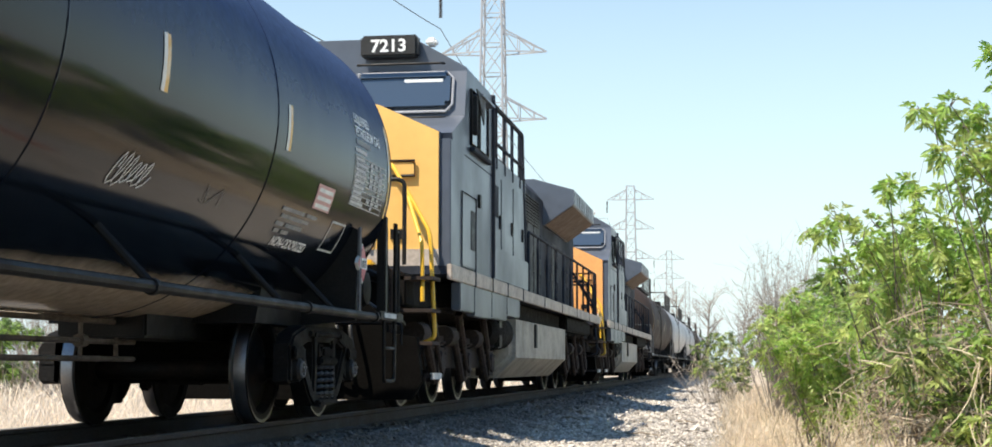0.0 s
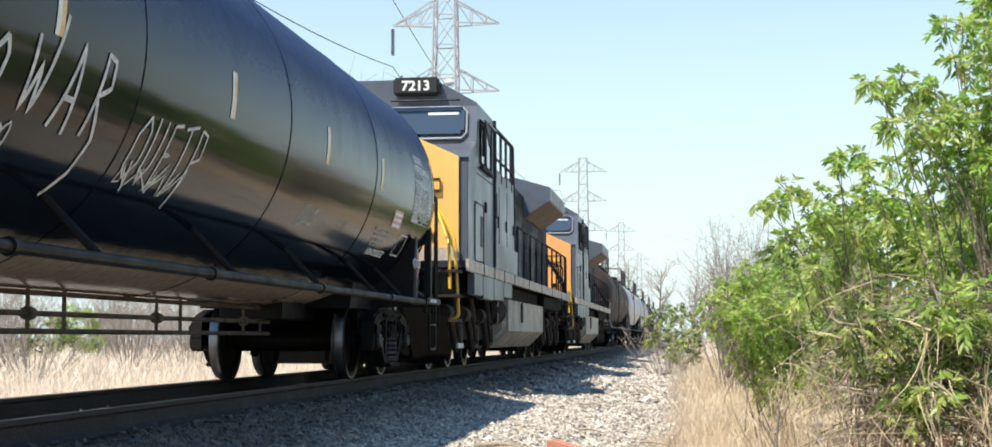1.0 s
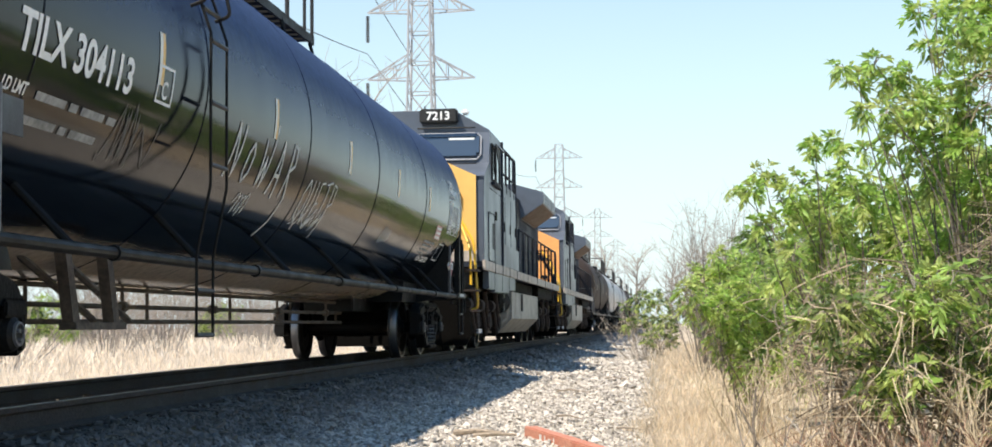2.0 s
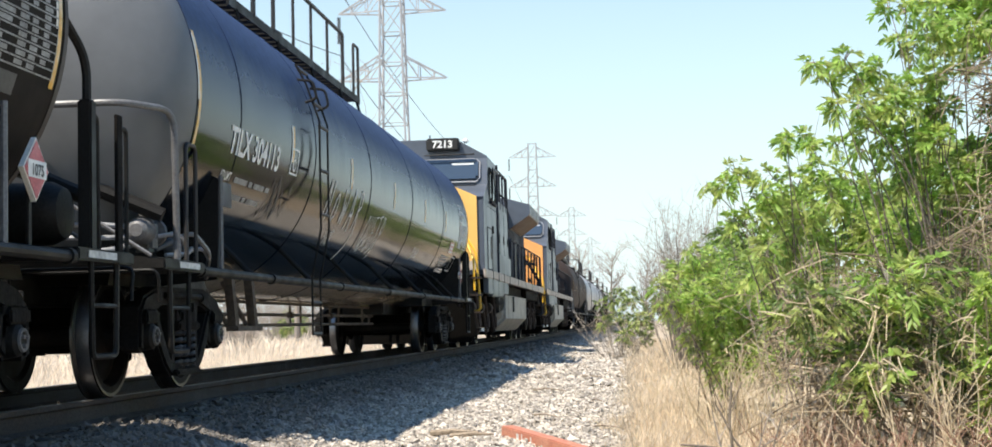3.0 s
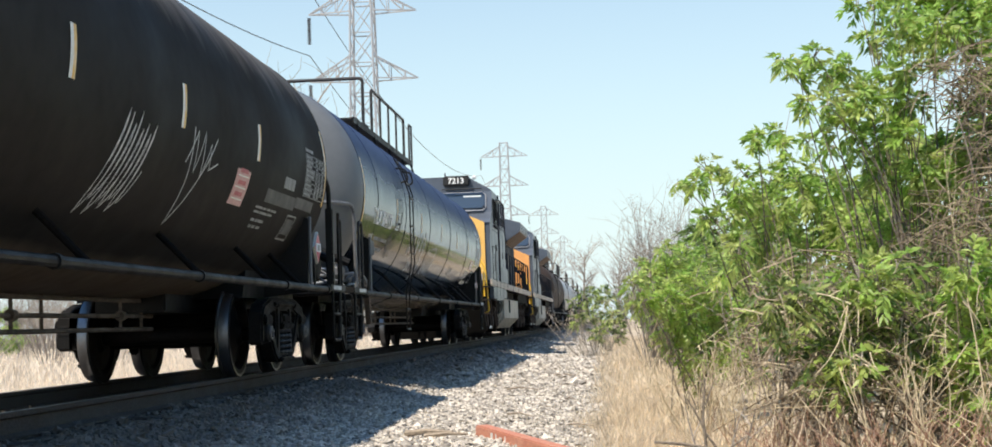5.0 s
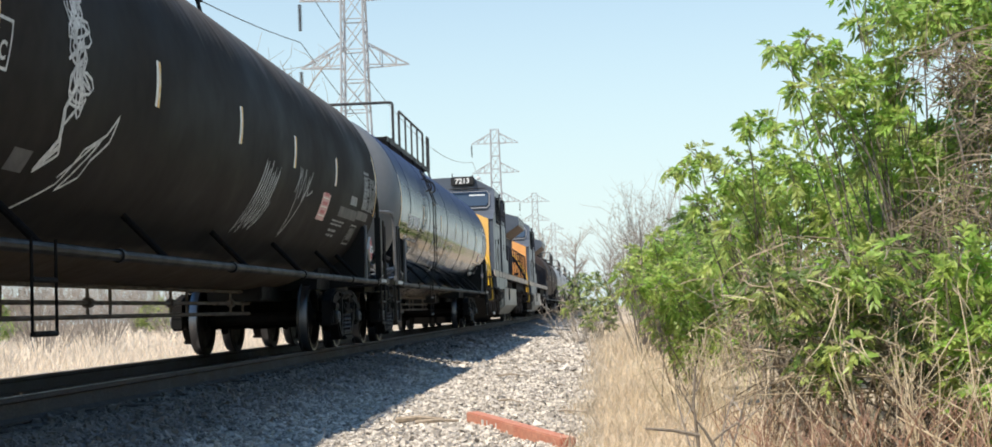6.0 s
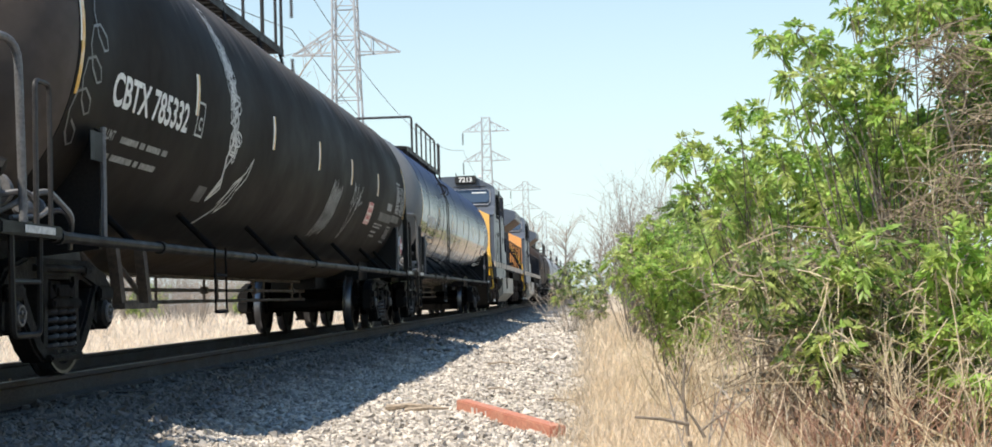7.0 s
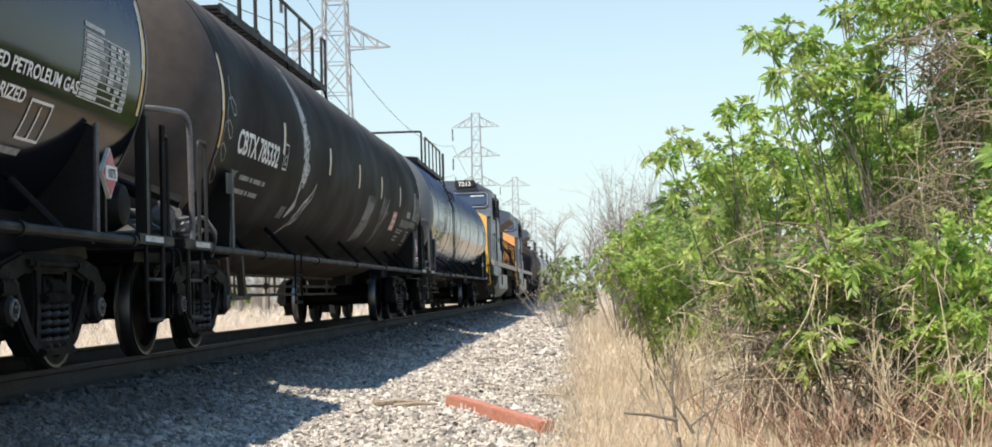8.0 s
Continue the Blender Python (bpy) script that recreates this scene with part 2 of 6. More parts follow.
M_TWIG = mat("grey bare twig", (0.3, 0.26, 0.225), 0.85, var=0.2, scale=3, fine=30, spread=0.3)
M_BARK = mat("shrub bark", (0.2, 0.165, 0.13), 0.9, var=0.3, scale=6, fine=40, bump=0.5)
M_DEADTWIG = mat("brown dead twig", (0.28, 0.22, 0.15), 0.85, var=0.25, scale=3, fine=30, tint=(0.12, 0.088, 0.06), amount=0.7, spread=0.4)
M_LEAF = leaf_mat("fresh green leaf", (0.33, 0.51, 0.115), (0.45, 0.58, 0.19), 0.58)
M_LEAF2 = leaf_mat("yellow green leaf", (0.46, 0.57, 0.17), (0.55, 0.57, 0.24), 0.58)
M_LEAFD = leaf_mat("dark green leaf", (0.1, 0.17, 0.04), (0.16, 0.2, 0.06))
M_BEAM = mat("faded orange red paint", (0.45, 0.17, 0.11), 0.8, var=0.2, scale=5, fine=40, tint=(0.5, 0.26, 0.18), amount=0.8, bump=0.2)
M_DRIFT = mat("weathered wood", (0.3, 0.24, 0.18), 0.9, var=0.25, scale=6, fine=30, bump=0.4)


def glass_mat():
    m = bpy.data.materials.new("tinted window glass")
    m.use_nodes = True
    b = m.node_tree.nodes["Principled BSDF"]
    b.inputs["Base Color"].default_value = (0.05, 0.07, 0.1, 1)
    b.inputs["Roughness"].default_value = 0.05
    b.inputs["Specular IOR Level"].default_value = 0.9
    return m


M_GLASS = glass_mat()


# ---- mesh helpers ----
def box(bm, c, size, rot=None, bevel=0.0):
    r = bmesh.ops.create_cube(bm, size=1)
    m = Matrix.Translation(c) @ (rot.to_4x4() if rot else Matrix()) @ Matrix.Diagonal((*size, 1))
    bmesh.ops.transform(bm, matrix=m, verts=r["verts"])
    if bevel:
        es = list({e for v in r["verts"] for e in v.link_edges})
        bmesh.ops.bevel(bm, geom=es, offset=bevel, segments=2, affect="EDGES")
    return bm


def span(bm, lo, hi, bevel=0.0):
    """A box from corner to corner."""
    lo, hi = Vector(lo), Vector(hi)
    return box(bm, (lo + hi) / 2, hi - lo, None, bevel)


def tube(bm, pts, r, n=8, closed=False, r2=None):
    """A round bar along points; r2: its radius at the end."""
    pts = [Vector(p) for p in pts]
    k, rings, up = len(pts), [], None
    for i, p in enumerate(pts):
        if closed:
            d = pts[(i + 1) % k] - pts[i - 1]
        else:
            d = pts[min(i + 1, k - 1)] - pts[max(i - 1, 0)]
        if d.length < 1e-9:
            d = Vector((0, 0, 1))
        d.normalize()
        if up is None:
            up = d.orthogonal()
        up = up - d * up.dot(d)
        up = up.normalized() if up.length > 1e-6 else d.orthogonal().normalized()
        side = d.cross(up)
        q = r if r2 is None else r + (r2 - r) * i / max(1, k - 1)
        rings.append([bm.verts.new(p + (up * math.cos(a) + side * math.sin(a)) * q) for a in [2 * math.pi * j / n for j in range(n)]])
    for i in range(k if closed else k - 1):
        a, b = rings[i], rings[(i + 1) % k]
        for j in range(n):
            bm.faces.new((a[j], a[(j + 1) % n], b[(j + 1) % n], b[j]))
    if not closed:
        bm.faces.new(rings[0][::-1])
        bm.faces.new(rings[-1])
    return bm


def bend(pts, r=0.12, n=5):
    """Points of a bar whose corners are rounded."""
    pts = [Vector(p) for p in pts]
    out = [pts[0]]
    for i in range(1, len(pts) - 1):
        a, p, b = pts[i - 1], pts[i], pts[i + 1]
        q = min(r, (a - p).length / 2.1, (b - p).length / 2.1)
        u, v = p + (a - p).normalized() * q, p + (b - p).normalized() * q
        for j in range(n + 1):
            t = j / n
            out.append(u * (1 - t) ** 2 + p * 2 * t * (1 - t) + v * t * t)
    return out + [pts[-1]]


def prism(bm, poly, lo, hi, axis="y"):
    """A polygon swept along an axis; poly is (x, z) for y, (y, z) for x and (x, y) for z."""
    def put(a, b, c):
        return {"y": (a, c, b), "x": (c, a, b), "z": (a, b, c)}[axis]
    A = [bm.verts.new(put(a, b, lo)) for a, b in poly]
    B = [bm.verts.new(put(a, b, hi)) for a, b in poly]
    n = len(poly)
    fs = [bm.faces.new(A[::-1]), bm.faces.new(B)]
    fs += [bm.faces.new((A[i], A[(i + 1) % n], B[(i + 1) % n], B[i])) for i in range(n)]
    bmesh.ops.recalc_face_normals(bm, faces=fs)
    return bm


def lathe(bm, prof, n=48, axis="y", c=(0, 0, 0)):
    """prof: (radius, place along the axis), closed at both ends where the radius is 0."""
    rings = []
    for r, h in prof:
        ring = []
        for j in range(n if r > 1e-6 else 1):
            a = 2 * math.pi * j / n
            u, v = r * math.cos(a), r * math.sin(a)
            p = {"y": (u, h, v), "x": (h, u, v), "z": (u, v, h)}[axis]
            ring.append(bm.verts.new(Vector(p) + Vector(c)))
        rings.append(ring)
    fs = []
    for a, b in zip(rings, rings[1:]):
        for j in range(n):
            k = (j + 1) % n
            q = [a[j % len(a)], a[k % len(a)], b[k % len(b)], b[j % len(b)]]
            q = list(dict.fromkeys(q))
            if len(q) > 2:
                fs.append(bm.faces.new(q))
    bmesh.ops.recalc_face_normals(bm, faces=fs)
    return bm


def part(name, bm, material, parent=None, label="", at=None):
    me = bpy.data.meshes.new(name)
    bm.to_mesh(me)
    bm.free()
    me.materials.append(material)
    me.shade_smooth()
    me.set_sharp_from_angle(angle=radians(35))
    ob = new(name, me)
    ob.parent = parent
    if at:
        ob.location = at
    return tagged(ob, label)


def raw(name, verts, faces, material, parent=None, smooth=False):
    me = bpy.data.meshes.new(name)
    me.from_pydata(np.asarray(verts, dtype=float).tolist(), [], faces if isinstance(faces, list) else faces.tolist())
    me.materials.append(material)
    if smooth:
        me.shade_smooth()
    ob = new(name, me)
    ob.parent = parent
    return ob


def B():
    return bmesh.new()


def thing(name, label, category, at=(0, 0, 0), group=""):
    e = tagged(new(name), label, category, group)
    e.location = at
    return e


# ---- ground, ballast, track ----
def lay(x):
    """Height of the earth at a distance across the track."""
    xs = [-400, -60, -14, -7.9, -7.0, -4.82, -2.4, -1.6, -0.3, 0.8, 2.5, 6, 40, 400]
    zs = [-0.3, -0.5, -0.72, -0.66, -0.6, -0.56, -0.56, -0.58, -0.6, -0.6, -0.5, -0.35, -0.3, 0.0]
    return float(np.interp(x, xs, zs))


def bed(x):
    """Height of the ballast's top at a distance across the track."""
    xs = [-8.1, -7.2, -6.25, -3.45, -2.9, -2.4, -1.6, -0.25, 0.05]
    zs = [-0.68, -0.5, -0.2, -0.19, -0.33, -0.45, -0.5, -0.56, -0.66]
    return float(np.interp(x, xs, zs))


def sheet(name, xs, ys, fz, material, wob=0.0, seed=0.0):
    v, f = [], []
    for y in ys:
        for x in xs:
            e = wob * noise.noise((x * 0.9, y * 0.9, seed)) + wob * 0.5 * noise.noise((x * 3.1, y * 3.1, seed + 5))
            v.append((x, y, fz(x) + e))
    w = len(xs)
    for j in range(len(ys) - 1):
        for i in range(w - 1):
            a = j * w + i
            f.append((a, a + 1, a + w + 1, a + w))
    return raw(name, v, f, material, smooth=True)


GX = [-400, -250, -150, -90, -60, -40, -28, -20, -16, -13, -11, -9.5, -8.4, -7.9, -7, -4.82, -2.4, -1.6, -1, -0.3, 0.2, 0.8, 1.5, 2.5, 4, 6, 9, 14, 22, 40, 80, 160, 400]
GY = [-150, -80, -40, -20, -10, -5] + [i * 0.8 for i in range(0, 50)] + [40 + 2 * i for i in range(30)] + [100, 115, 135, 160, 200, 260, 350, 500, 800, 1300, 2200]
ground = tagged(sheet("ground", GX, GY, lay, M_SOIL, 0.05), "dry tan soil and matted straw beside the railway", "ground", kind="structure")
BX = [-8.1 + 0.15 * i for i in range(55)]
BY = [-30, -20, -12, -6] + [0.25 * i for i in range(0, 160)] + [40 + i for i in range(40)] + [80 + 5 * i for i in range(60)]
ballast = tagged(sheet("ballast_bed", BX, BY, bed, M_BALLAST, 0.035, 3.0), "pale grey crushed stone railway ballast", "ballast", kind="structure")


def stones(name, n, xr, yr, size, seed):
    """Crushed stones that lie on the ballast, as one mesh."""
    g = np.random.default_rng(seed)
    base = np.array([(1, 0, 0), (-1, 0, 0), (0, 1, 0), (0, -1, 0), (0, 0, 1), (0, 0, -1)], float)
    tri = np.array([(0, 2, 4), (2, 1, 4), (1, 3, 4), (3, 0, 4), (2, 0, 5), (1, 2, 5), (3, 1, 5), (0, 3, 5)])
    x = g.uniform(*xr, n)
    y = yr[0] + (yr[1] - yr[0]) * g.uniform(0, 1, n) ** 1.35
    z = np.array([bed(a) + 0.035 * noise.noise((a * 0.9, b * 0.9, 3.0)) + 0.0175 * noise.noise((a * 3.1, b * 3.1, 8.0)) for a, b in zip(x, y)])
    s = size * g.lognormal(0, 0.3, n)
    p = base[None] * g.uniform(0.55, 1.2, (n, 6, 1)) + g.normal(0, 0.22, (n, 6, 3))
    q = g.normal(size=(n, 4))
    q /= np.linalg.norm(q, axis=1)[:, None]
    w, i, j, k = q.T
    R = np.stack([1 - 2 * (j * j + k * k), 2 * (i * j - k * w), 2 * (i * k + j * w), 2 * (i * j + k * w), 1 - 2 * (i * i + k * k), 2 * (j * k - i * w),
                  2 * (i * k - j * w), 2 * (j * k + i * w), 1 - 2 * (i * i + j * j)], 1).reshape(n, 3, 3)
    p = np.einsum("nab,nvb->nva", R, p) * s[:, None, None] * 0.5
    p[:, :, 2] *= 0.8
    p += np.stack([x, y, z + s * 0.12], 1)[:, None]
    f = (tri[None] + 6 * np.arange(n)[:, None, None]).reshape(-1, 3)
    return tagged(raw(name, p.reshape(-1, 3), f, M_STONE), "loose pale grey crushed ballast stones", "gravel", kind="stuff")


stones("ballast_stones", 56000, (-3.5, 0.1), (4.5, 26), 0.044, 1)
stones("ballast_stones", 22000, (-3.6, 0.0), (24, 75), 0.075, 2)
stones("ballast_stones", 9000, (-6.3, -3.4), (5, 40), 0.055, 4)
stones("ballast_stones", 22000, (-3.6, -1.2), (6, 22), 0.042, 5)


def railway():
    t = tagged(new("railway_track"), "single railway track of steel rails on timber sleepers", "railway track", kind="structure")
    prof = [(-0.07, -0.18), (0.07, -0.18), (0.07, -0.168), (0.012, -0.145), (0.009, -0.05), (0.036, -0.035), (0.037, -0.006), (0.03, -0.002), (-0.03, -0.002), (-0.037, -0.006), (-0.036, -0.035), (-0.009, -0.05), (-0.012, -0.145), (-0.07, -0.168)]
    for side in (-1, 1):
        x = TRACK_X + side * 0.755
        r = part("rail", prism(B(), [(a + x, b) for a, b in prof], -60, 420), M_RAIL, t, "rust brown steel rail")
        part("rail_head", span(B(), (x - 0.028, -60, -0.003), (x + 0.028, 420, 0.0)), M_RAILTOP, r, "polished running surface")
    bm = box(B(), (0, 0, 0), (2.6, 0.23, 0.18), None, 0.012)
    first = part("sleeper", bm, M_TIE, t, at=(TRACK_X, 0.3, -0.275))
    for i in range(1, 140):
        o = new("sleeper", first.data)
        o.parent, o.location = t, (TRACK_X + 0.02 * math.sin(i * 7.1), 0.3 + 0.52 * i, -0.275)


railway()


# ---- power line ----
def pylon(at, label):
    t = thing("electricity_pylon", label, "pylon", at, "pylons of the power line")
    legs, brace = B(), B()
    def half(z):
        return 1.6 - 0.6 * min(z, 19) / 19 if z < 19 else 1.0 - 0.25 * (z - 19) / 16
    zs = [0, 4.5, 8.5, 12, 15, 17.5, 20.0, 22.5, 25.0, 27.5, 30.0, 32.5, 35.0]
    for sx in (-1, 1):
        for sy in (-1, 1):
            tube(legs, [(sx * half(z), sy * half(z), z) for z in zs], 0.1, 5)
    for a, b in zip(zs[:-1], zs[1:]):
        if b < 18:
            h = half(b)
            tube(brace, [(-h, -h, b), (h, -h, b), (h, h, b), (-h, h, b)], 0.045, 4, True)
            continue
        ha, hb = half(a), half(b)
        for sgn in (-1, 1):
            for flip in (-1, 1):
                tube(brace, [(flip * ha, sgn * ha, a), (-flip * hb, sgn * hb, b)], 0.045, 4)
                tube(brace, [(sgn * ha, flip * ha, a), (sgn * hb, -flip * hb, b)], 0.045, 4)
        tube(brace, [(-hb, -hb, b), (hb, -hb, b), (hb, hb, b), (-hb, hb, b)], 0.06, 4, True)
    part("leg_frame", legs, M_GALV, t)
    tagged(part("bracing", brace, M_GALV, t), kind="stuff")
    for z in (21.2, 26.8, 32.4):
        for sx in (-1, 1):
            arm = B()
            tip = (sx * 4.45, 0, z)
            h = half(z)
            for sy in (-1, 1):
                tube(arm, [(sx * h, sy * h, z), tip], 0.07, 4)
                tube(arm, [(sx * h, sy * h, z + 1.9), tip], 0.08, 4)
                for q in (0.35, 0.7):
                    p = Vector((sx * h, sy * h, z)).lerp(Vector(tip), q)
                    u = Vector((sx * h, sy * h, z + 1.9)).lerp(Vector(tip), q)
                    tube(arm, [p, u], 0.05, 4)
                    tube(arm, [p, Vector((sx * h, sy * h, z + 1.9)).lerp(Vector(tip), q - 0.35)], 0.05, 4)
            part("cross_arm", arm, M_GALV, t)
            if sx < 0:
                ins = B()
                for k in range(14):
                    lathe(ins, [(0, -0.09), (0.17, -0.05), (0.17, 0.0), (0.05, 0.06), (0, 0.07)], 8, "z", (tip[0], 0, z - 0.3 - k * 0.16))
                tagged(part("insulator_string", ins, M_WIRE, t, "dark hanging insulator string"), kind="stuff")
    return t


PY = (-19.7, 124.0)
PYLONS = [PY[1] + 166 * i for i in range(-1, 5)]
for i, y in enumerate(PYLONS):
    pylon((PY[0], y, -0.5), "grey steel lattice electricity pylon with three cross arms")


def cable(z0):
    bm = B()
    for y0, y1 in zip(PYLONS, PYLONS[1:]):
        pts = []
        for k in range(25):
            q = k / 24
            pts.append((PY[0] - 4.45, y0 + (y1 - y0) * q, z0 - 3.4 - 4.6 * 4 * q * (1 - q)))
        tube(bm, pts, 0.035, 5)
    c = part("power_cable", bm, M_WIRE, None, "dark sagging power cable between pylons")
    tagged(c, "", "cable", "cables of the power line")


for z in (21.2, 26.8, 32.4):
    cable(z - 0.5)


# ---- rolling stock ----
TANK_R, TANK_Z, HEAD = 1.51, 2.35, 0.74


def on_tank(y, arc, lift=0.004):
    """A place on a tank's side: along it, and up its skin from its mid height."""
    a = arc / TANK_R
    return ((TANK_R + lift) * math.cos(a), y, TANK_Z + (TANK_R + lift) * math.sin(a))


def patch(bm, y0, y1, a0, a1, lift=0.004, skew=0.0):
    n = max(2, int(abs(a1 - a0) / 0.08) + 1)
    rows = []
    for i in range(n + 1):
        a = a0 + (a1 - a0) * i / n
        s = skew * i / n
        rows.append([bm.verts.new(on_tank(y0 + s, a, lift)), bm.verts.new(on_tank(y1 + s, a, lift))])
    for p, q in zip(rows, rows[1:]):
        bm.faces.new((p[0], p[1], q[1], q[0]))
    return bm


def lettering(text, size, y, arc, name="lettering", material=None, parent=None, squeeze=1.0, anchor="LEFT", flat=None):
    """Words on a tank's side (or, with flat = (matrix), on a plane)."""
    cu = bpy.data.curves.new("words", "FONT")
    cu.body, cu.size, cu.align_x, cu.offset = text, size / 0.72, anchor, size * 0.035
    ob = bpy.data.objects.new("words", cu)
    me = ob.to_mesh()
    bm = B()
    bm.from_mesh(me)
    ob.to_mesh_clear()
    bpy.data.objects.remove(ob)
    bpy.data.curves.remove(cu)
    bmesh.ops.triangulate(bm, faces=bm.faces[:])
    if flat is None:
        k = -0.1
        while k < size + 0.1:
            bmesh.ops.bisect_plane(bm, geom=bm.verts[:] + bm.edges[:] + bm.faces[:], plane_co=(0, k, 0), plane_no=(0, 1, 0))
            k += 0.06
        for v in bm.verts:
            v.co = on_tank(y + v.co.x * squeeze, arc + v.co.y, 0.005)
    else:
        for v in bm.verts:
            v.co = flat @ Vector((v.co.x * squeeze, v.co.y, 0))
    return part(name, bm, material or M_WHITE, parent)


def stroke(bm, pts, w=0.03, lift=0.006):
    """A sprayed line on a tank's side; pts: (along, up)."""
    fine = []
    for a, b in zip(pts, pts[1:]):
        n = max(1, int(math.hypot(b[0] - a[0], b[1] - a[1]) / 0.05))
        fine += [(a[0] + (b[0] - a[0]) * i / n, a[1] + (b[1] - a[1]) * i / n) for i in range(n)]
    fine.append(pts[-1])
    prev = None
    for i, p in enumerate(fine):
        q, r = fine[max(0, i - 1)], fine[min(len(fine) - 1, i + 1)]
        dx, dy = r[0] - q[0], r[1] - q[1]
        d = math.hypot(dx, dy) or 1
        nx, ny = -dy / d * w / 2, dx / d * w / 2
        cur = (bm.verts.new(on_tank(p[0] + nx, p[1] + ny, lift)), bm.verts.new(on_tank(p[0] - nx, p[1] - ny, lift)))
        if prev:
            bm.faces.new((prev[0], prev[1], cur[1], cur[0]))
        prev = cur
    return bm


LETTERS = {
    "N": [[(0, 0), (0.1, 1), (0.5, 0.05), (0.62, 1.0)]],
    "O": [[(0.3, 0.75), (0.05, 0.55), (0.0, 0.2), (0.2, 0.0), (0.42, 0.2), (0.45, 0.55), (0.3, 0.75)]],
    "W": [[(0, 0.9), (0.12, 0), (0.32, 0.6), (0.45, 0), (0.8, 1.25)]],
    "A": [[(0, -0.1), (0.35, 1), (0.6, -0.15)], [(0.12, 0.3), (0.55, 0.3)]],
    "R": [[(0, -0.1), (0.08, 1), (0.4, 0.95), (0.45, 0.6), (0.06, 0.45), (0.5, -0.1), (0.45, -0.6), (0.15, -1.0)]],
    "Q": [[(0.3, 1), (0, 0.7), (0.02, 0.2), (0.3, 0), (0.55, 0.3), (0.5, 0.8), (0.3, 1)], [(0.3, 0.3), (0.6, -0.2)]],
    "U": [[(0, 1), (0.05, 0.2), (0.25, 0), (0.42, 0.3), (0.45, 1)]],
    "E": [[(0.45, 1), (0.05, 0.95), (0.02, 0.5), (0.35, 0.5), (0.02, 0.45), (0.05, 0), (0.45, 0.05)]],
    "T": [[(-0.1, 0.95), (0.55, 1.05)], [(0.2, 1), (0.2, -0.2)]],
    "P": [[(0, -0.4), (0.05, 1), (0.4, 0.95), (0.42, 0.55), (0.05, 0.45)]],
}


def scrawl(car, word, y, arc, size, step, drop=0.0, w=0.035, lean=0.15, label=""):
    """Sprayed capitals, each a part of its own."""
    for i, ch in enumerate(word):
        bm = B()
        for line in LETTERS[ch]:
            stroke(bm, [(y + i * step + (px + lean * py) * size * 0.8, arc - i * drop + py * size) for px, py in line], w)
        part("graffiti", bm, M_CHALK, car, label)


def scribble(y, arc, w, h, n, seed, line=0.03):
    """A dense unreadable scrawl."""
    g = random.Random(seed)
    bm = B()
    p = (y, arc)
    pts = [p]
    for i in range(n):
        t = i / n
        pts.append((y + w * t + g.uniform(-0.25, 0.25) * w * 0.6, arc + (h if i % 2 else 0) * g.uniform(0.5, 1.0) - (0 if i % 2 else g.uniform(0, 0.2) * h)))
    stroke(bm, pts, line)
    return bm


def loops(y, arc, w, h, n, seed, line=0.014, slant=0.35):
    """A loose scrawl of slanting loops in one thin line."""
    g = random.Random(seed)
    amp = [g.uniform(0.45, 1.0) for i in range(n + 1)]
    pts = []
    for i in range(n * 8 + 1):
        t = i / 8
        k = min(int(t), n - 1)
        a = amp[k] + (amp[k + 1] - amp[k]) * (t - k)
        up = 0.5 + 0.5 * a * math.sin(2 * math.pi * t)
        pts.append((y + w * t / n + slant * h * up + 0.1 * w * math.cos(2 * math.pi * t + seed), arc + h * up))
    return stroke(B(), pts, line)


def net(y0, a0, y1, a1, w, n, seed, line=0.022):
    """A scrawl of round loops that cross on their way down the tank."""
    g = random.Random(seed)
    bm = B()
    for k in range(2):
        pts = []
        for i in range(n * 9 + 1):
            t = i / (n * 9)
            a = 2 * math.pi * i / 9 + k * 1.7
            wob = w * (0.5 + 0.35 * math.sin(3.1 * t * n + seed + k))
            pts.append((y0 + (y1 - y0) * t + w / 2 + wob * 0.5 * math.cos(a * (1 + 0.15 * k)), a0 + (a1 - a0) * t + 0.11 * math.sin(a) + g.uniform(-0.012, 0.012)))
        stroke(bm, pts, line)
    return bm


def wheelset(parent, y, r=0.457, x0=0.755):
    bm = B()
    prof = [(0.0, -0.1), (0.1, -0.1), (0.12, -0.05), (0.17, -0.02), (r * 0.74, 0.02), (r * 0.82, -0.055), (r * 0.93, -0.058), (r * 0.985, -0.06), (r, -0.05), (r + 0.003, 0.05), (r + 0.027, 0.065), (r + 0.02, 0.085), (r * 0.84, 0.085), (r * 0.76, 0.05), (0.16, 0.06), (0.12, 0.1), (0.0, 0.1)]
    for s in (-1, 1):
        lathe(bm, [(a, s * (x0 - h)) for a, h in prof], 40, "x")
    lathe(bm, [(0, -1.05), (0.075, -1.05), (0.085, -0.6), (0.085, 0.6), (0.075, 1.05), (0, 1.05)], 16, "x")
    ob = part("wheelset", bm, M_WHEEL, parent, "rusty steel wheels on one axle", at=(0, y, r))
    me = ob.data
    me.materials.append(M_TREAD)
    me.materials.append(M_RIM)
    for f in me.polygons:
        c = f.center
        q = math.hypot(c.y, c.z)
        if r - 0.002 < q < r + 0.012 and abs(abs(c.x) - x0) < 0.052 and abs(f.normal.x) < 0.3:
            f.material_index = 1
        elif q > r * 0.95 and abs(c.x) > x0 + 0.045 and abs(f.normal.x) > 0.6:
            f.material_index = 2
        elif q > r + 0.01:
            f.material_index = 2
    return ob


